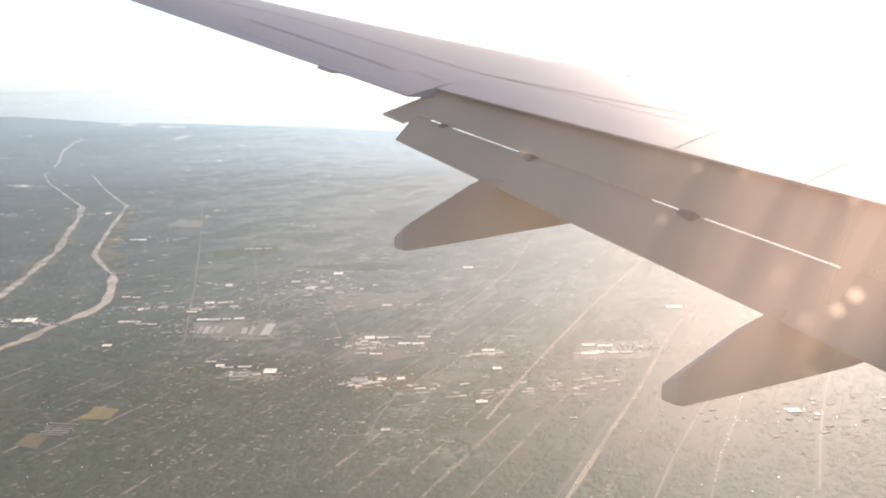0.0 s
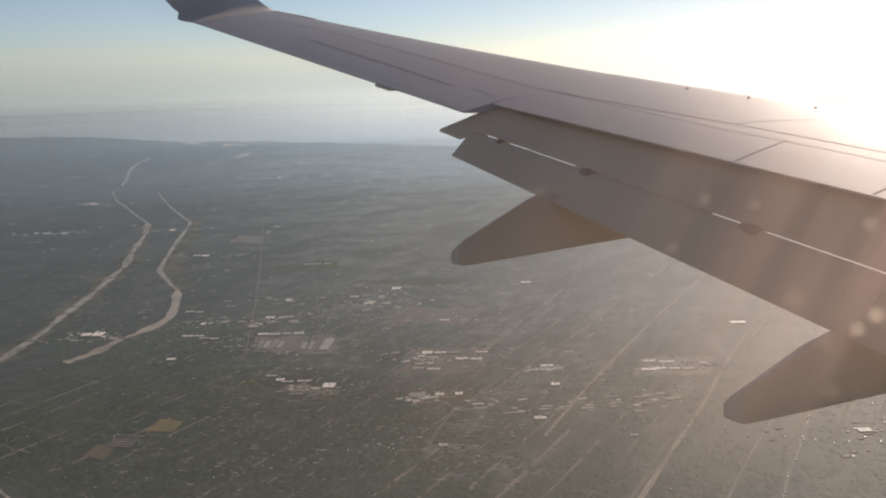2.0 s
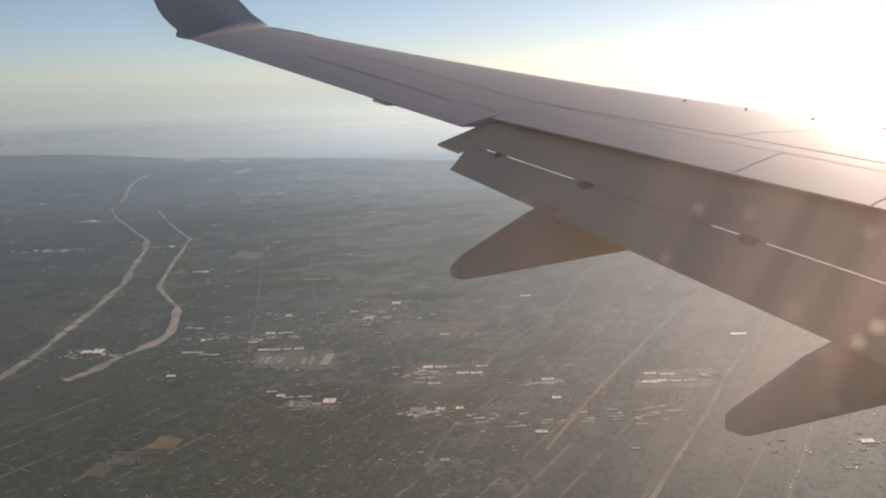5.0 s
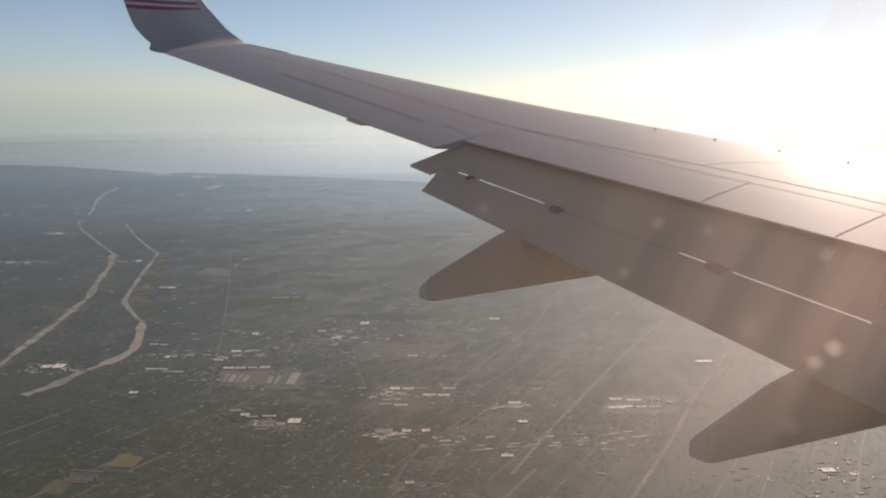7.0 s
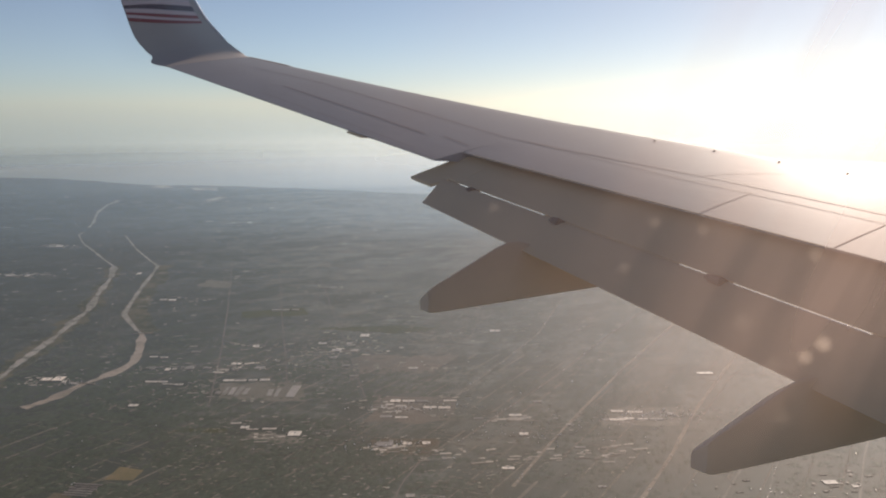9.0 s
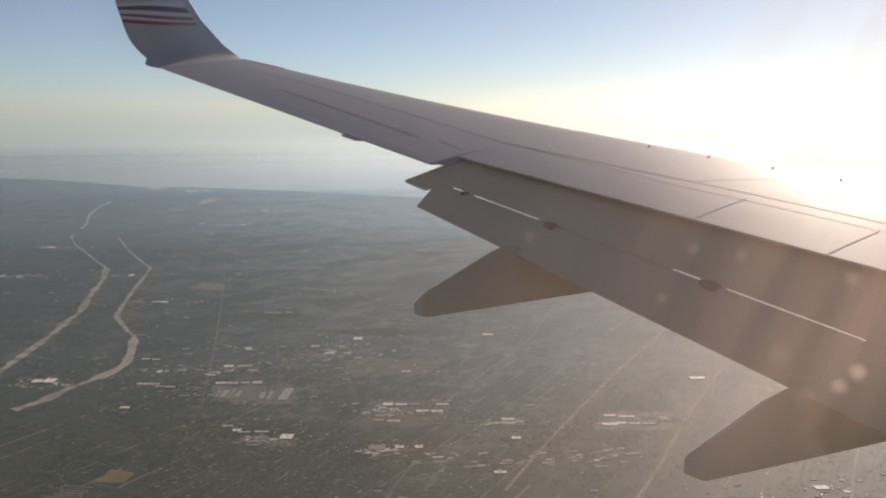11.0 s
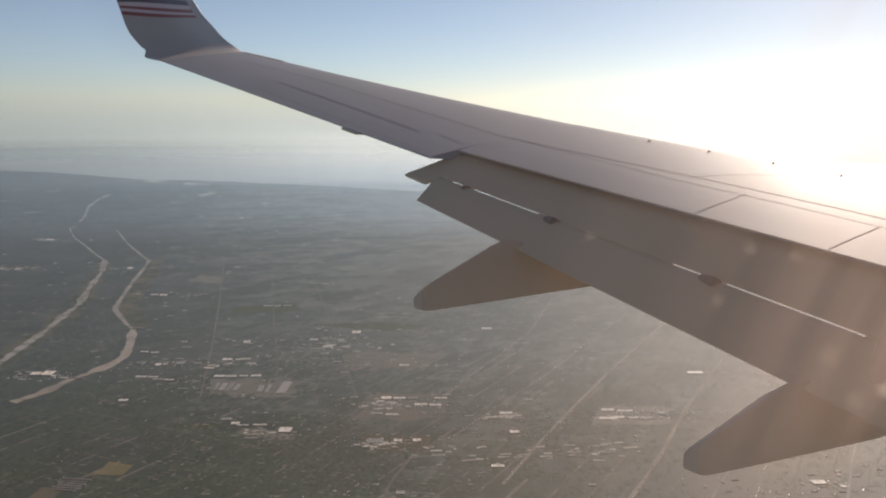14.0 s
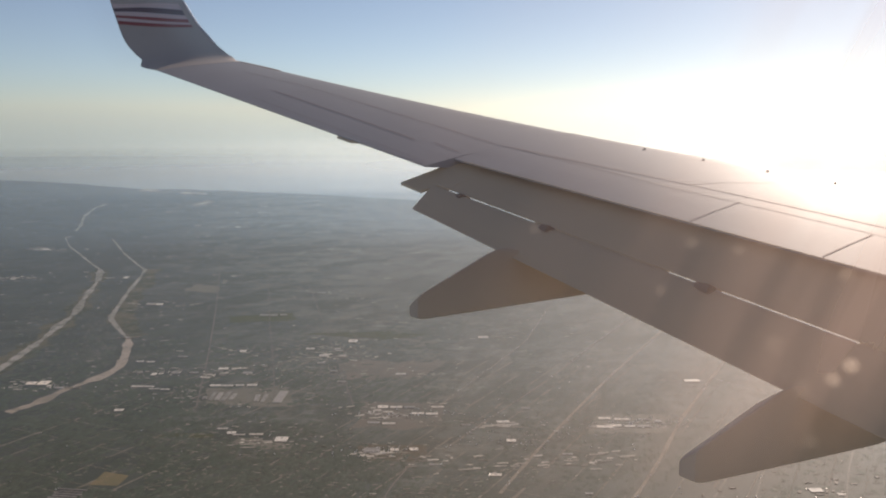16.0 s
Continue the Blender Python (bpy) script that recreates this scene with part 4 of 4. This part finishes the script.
# town blocks of small pale buildings under the wing
for i in range(34):
    x = random.uniform(545, 735)
    y = 620 - 0.52 * x + random.uniform(-38, 42)
    warehouse(x, y, random.uniform(2.5, 7), random.uniform(1.6, 3.2), random.uniform(0.18, 0.35), random.choice((22, -30)) + random.uniform(-4, 4),
              ROOF_DULL, "small dull town building beside narrow streets")
    built.append((x, y, 4))


def bridge(x, y, long, turn):
    """A low road bridge: deck, two parapets and piers."""
    thing = tagged(new("bridge"), "low grey concrete bridge across the pale canal", "bridge", "bridges across the canals")
    thing.location, thing.rotation_euler = (x, y, 0), (0, 0, radians(turn))
    part("deck", box(bmesh.new(), (0, 0, 0.42), (long, 2.2, 0.12)), CONCRETE, thing)
    for sy in (-1.2, 1.2):
        part("parapet", box(bmesh.new(), (0, sy * 0.85, 0.52), (long, 0.12, 0.16)), WALLING, thing)
    for k in (-0.3, 0.0, 0.3):
        part("pier", box(bmesh.new(), (k * long, 0, 0.2), (0.5, 1.8, 0.4)), WALLING, thing)
    return thing


bridge(351, 1103, 26, -33)
bridge(232, 939, 24, -50)
bridge(438, 1507, 30, -38)
bridge(148, 1000, 26, -50)

# ---------------------------------------------------------------- houses and trees of the suburbs
rng = np.random.default_rng(7)


def stuff(name, verts, faces, material, label, category):
    """One mesh of very many alike pieces: verts (n, k, 3), faces over each piece's k points."""
    n, k, _ = verts.shape
    corners = np.concatenate([np.array(f) for f in faces])
    sizes = np.array([len(f) for f in faces])
    loops = (np.arange(n)[:, None] * k + corners[None]).ravel()
    totals = np.tile(sizes, n)
    mesh = bpy.data.meshes.new(name)
    mesh.vertices.add(n * k)
    mesh.vertices.foreach_set("co", verts.astype(np.float32).ravel())
    mesh.loops.add(len(loops))
    mesh.loops.foreach_set("vertex_index", loops.astype(np.int32))
    mesh.polygons.add(len(totals))
    mesh.polygons.foreach_set("loop_start", np.concatenate([[0], np.cumsum(totals)[:-1]]).astype(np.int32))
    mesh.update(calc_edges=True)
    mesh.validate()
    mesh.polygons.foreach_set("use_smooth", [False] * len(mesh.polygons))
    return tagged(linked(name, mesh, material), label, category, kind="stuff")


def clear_of(p, lines, gap):
    """Which of the points p keep off all the lines."""
    keep = np.ones(len(p), bool)
    for line in lines:
        for a, b in zip(line, line[1:]):
            a, b = np.array(a, float), np.array(b, float)
            t = np.clip(((p - a) @ (b - a)) / ((b - a) @ (b - a)), 0, 1)
            keep &= np.linalg.norm(p - a - t[:, None] * (b - a), axis=1) > gap
    return keep


def scatter(n, near, far, power):
    """Points over the plain in front of the wing, thinning out with the distance."""
    r = near + (far - near) * rng.random(n) ** power
    a = np.radians(rng.uniform(2, 74, n))
    return np.stack([EYE.x + r * np.sin(a), EYE.y + r * np.cos(a)], 1)


def off_buildings(p, share=1.0):
    keep = np.ones(len(p), bool)
    for x, y, r in built:
        keep &= np.hypot(p[:, 0] - x, p[:, 1] - y) > r * share
    return keep


FIELDS = [[(181, 690), (197, 668)], [(126, 670), (140, 655)], [(500, 810), (590, 765)]]
WATERS = [RIVER_FAR, RIVER_MID, CANAL_WEST, CANAL_MID, CANAL_EAST, CANAL_END, CREEK]
# houses in rows along the streets
p = scatter(22000, 380, 2000, 1.1)
u, v = p @ np.array(ALONG), p @ np.array(ACROSS)
v = np.round(v / 6.56) * 6.56 + rng.normal(0, 0.5, len(v))
u = np.round(u / 6.0) * 6.0 + rng.normal(0, 0.7, len(u))
p = np.linalg.solve(np.array([ALONG, ACROSS]), np.stack([u, v])).T
density = np.array([noise.noise((x * 0.004, y * 0.004, 2)) for x, y in p])
keep = clear_of(p, HIGHWAYS, 3.2) & clear_of(p, WATERS, 14) & clear_of(p, FIELDS, 16) & off_buildings(p) & (density > rng.uniform(-0.1, 0.35, len(p)))
p = p[keep]
n = len(p)
long, deep, tall = rng.gamma(2.2, 1.1, n) + 1.4, rng.uniform(0.9, 1.7, n), rng.uniform(0.05, 0.09, n)
turn = np.where(rng.random(n) < 0.25, math.atan2(ALONG.y, ALONG.x), math.radians(-38)) + rng.normal(0, 0.08, n)
shape = np.array([(-1, -1, 0), (1, -1, 0), (1, 1, 0), (-1, 1, 0), (-1, -1, 1), (1, -1, 1), (1, 1, 1), (-1, 1, 1), (-0.8, 0, 1.35), (0.8, 0, 1.35)], float)
lx, ly, lz = shape[None, :, 0] * long[:, None] / 2, shape[None, :, 1] * deep[:, None] / 2, shape[None, :, 2] * tall[:, None]
c, s = np.cos(turn)[:, None], np.sin(turn)[:, None]
verts = np.stack([p[:, :1] + lx * c - ly * s, p[:, 1:] + lx * s + ly * c, lz], 2)
stuff("houses", verts, [(0, 1, 5, 4), (1, 2, 6, 5), (2, 3, 7, 6), (3, 0, 4, 7), (4, 5, 9, 8), (6, 7, 8, 9), (5, 6, 9), (7, 4, 8)], HOUSES, "rows of small pitched-roof suburban houses", "houses")

# tree crowns between the houses, on short trunks
ico = bmesh.new()
bmesh.ops.create_icosphere(ico, subdivisions=1, radius=1)
ico.verts.index_update()
crown = np.array([v.co for v in ico.verts])
crown_faces = [tuple(v.index for v in f.verts) for f in ico.faces]
ico.free()
p = scatter(120000, 300, 1500, 1.2)
density = np.array([noise.noise((x * 0.006, y * 0.006, 8)) + 0.5 * noise.noise((x * 0.03, y * 0.03, 4)) for x, y in p])
keep = clear_of(p, HIGHWAYS, 3.5) & clear_of(p, WATERS, 11) & clear_of(p, FIELDS, 17) & off_buildings(p) & (density > rng.uniform(-0.5, 0.12, len(p)))
wooded = np.clip((620 - p[:, 0]) / 320, 0.35, 1) * np.clip((1150 - p[:, 1]) / 300, 0.12, 1)
keep &= rng.random(len(p)) < wooded
p = p[keep]
# hedges and tree rows along the lots
rows = []
for at in scatter(150, 420, 1250, 1.0):
    a = math.radians(-33 if rng.random() < 0.75 else 21.7) + rng.normal(0, 0.05)
    reach = rng.uniform(12, 60)
    t = np.arange(-reach / 2, reach / 2, 0.75)[:, None]
    t = t[rng.random(len(t)) < rng.uniform(0.5, 1.0)]
    rows.append(at + t * np.array([math.cos(a), math.sin(a)]) + rng.normal(0, 0.45, (len(t), 2)))
rows = np.concatenate(rows)
rows = rows[clear_of(rows, HIGHWAYS, 3.5) & clear_of(rows, WATERS, 11) & clear_of(rows, FIELDS, 17) & off_buildings(rows)]
p = np.concatenate([p, rows])
n = len(p)
size = np.minimum(rng.gamma(3.0, 0.36, n) + 0.9, 3.4)
verts = crown[None] * (size[:, None] * rng.uniform(0.7, 1.3, (n, 12)))[:, :, None]
dome = np.clip(1.02 - np.linalg.norm(crown[:, :2], axis=1) ** 2, 0.0, 1.0) * (crown[:, 2] > -0.3)
verts[:, :, 2] = dome[None] * (size * rng.uniform(0.03, 0.07, n))[:, None] + 0.012
verts[:, :, :2] += 0.5 * (verts[:, :, :2] @ np.array(ALONG))[:, :, None] * np.array(ALONG) + p[:, None, :]
stuff("trees", verts, crown_faces, LEAVES, "dark green tree crowns scattered among houses", "trees")

# distant blocks, parked cars that glint, and pale dots that imitate glints
p = scatter(1500, 900, 3300, 0.9)
towns = []
for x, y, r in built[:60]:
    k = int(rng.integers(12, 36))
    towns.append(np.array([x, y]) + (rng.normal(0, 1, (k, 2)) * np.array([34, 12])) @ np.array([[0.84, -0.54], [0.54, 0.84]]))
TOWN_ROWS = [((457, 673), (13, 5), 34), ((465, 650), (16, 4), 24), ((390, 589), (11, 4), 30), ((522, 574), (10, 4), 24), ((612, 500), (13, 5), 46), ((430, 544), (26, 8), 22), ((480, 490), (26, 8), 24), ((538, 458), (22, 9), 24), ((529, 863), (20, 9), 20), ((394, 882), (16, 7), 24), ((324, 677), (14, 5), 24)]
market = np.concatenate([np.array(centre) + (rng.normal(0, 1, (count, 2)) * np.array(spread)) @ np.array([[0.84, -0.54], [0.54, 0.84]]) for centre, spread, count in TOWN_ROWS])
market = market[off_buildings(market, 0.55)]
p = np.concatenate([p] + towns)
keep = clear_of(p, WATERS, 14) & off_buildings(p)
shore_a = np.array([(q.x, q.y) for q in shore])
keep &= np.array([np.min(np.hypot(*(shore_a - q).T)) > 60 and np.hypot(*(q - np.array(EYE))) < np.interp(math.atan2(q[0], q[1]), [0.04, 0.3, 0.6, 1.0, 1.4], [3900, 3000, 2700, 2600, 2800]) for q in p])
p = np.concatenate([p[keep], market])
n = len(p)
block = np.array([(-1, -1, 0), (1, -1, 0), (1, 1, 0), (-1, 1, 0), (-1, -1, 1), (1, -1, 1), (1, 1, 1), (-1, 1, 1)], float)
sides = [(0, 1, 5, 4), (1, 2, 6, 5), (2, 3, 7, 6), (3, 0, 4, 7), (4, 5, 6, 7)]
far_scale = np.linalg.norm(p - np.array(EYE), axis=1) / 1500 * np.where(np.arange(n) < n - len(market), 1.0, 2.6)
w = np.stack([rng.gamma(2.2, 2.0, n) * far_scale + 1, rng.uniform(1.0, 2.6, n) * far_scale, rng.uniform(0.1, 0.22, n)], 1)
q = block[None] * w[:, None, :] * np.array([0.5, 0.5, 1])
a = -0.57 + rng.normal(0, 0.15, n)
c, s = np.cos(a)[:, None], np.sin(a)[:, None]
verts = np.stack([p[:, :1] + q[:, :, 0] * c - q[:, :, 1] * s, p[:, 1:] + q[:, :, 0] * s + q[:, :, 1] * c, q[:, :, 2]], 2)
stuff("sheds", verts, sides, FAR_ROOFS, "scattered pale flat roofs across the plain", "sheds")

spots = []
for (x, y), spread, count in (((640, 495), (26, 9), 130), ((470, 655), (30, 10), 60), ((400, 590), (16, 8), 40), ((610, 310), (30, 14), 16), ((520, 540), (60, 24), 70), ((224, 945), (5, 3), 14)):
    spots.append(np.array([x, y]) + rng.normal(0, 1, (count, 2)) * np.array(spread) @ np.array([[0.84, -0.54], [0.54, 0.84]]))
lane = []
for line in HIGHWAYS[:5]:
    for a, b in zip(line, line[1:]):
        k = int(math.dist(a, b) / 14)
        t = rng.random((k, 1))
        lane.append(np.array(a) + t * (np.array(b) - np.array(a)) + rng.normal(0, 0.8, (k, 2)))
# pale boxes added across the plain to stand for glints
glint_dots = scatter(150, 330, 1000, 0.8)
p = np.concatenate(spots + lane + [glint_dots[off_buildings(glint_dots)]])
n = len(p)
w = np.stack([rng.uniform(0.9, 1.5, n), rng.uniform(0.5, 0.7, n), rng.uniform(0.4, 0.6, n)], 1)
q = block[None] * w[:, None, :] * np.array([0.5, 0.5, 1])
q[:, 4:, :2] *= 0.75
q[:, :, 2] += 0.12
verts = q + np.concatenate([p, np.zeros((n, 1))], 1)[:, None, :]
stuff("parked_cars", verts, sides, GLINT, "pale parked cars on yards and roads, with stray dots for glints", "cars")
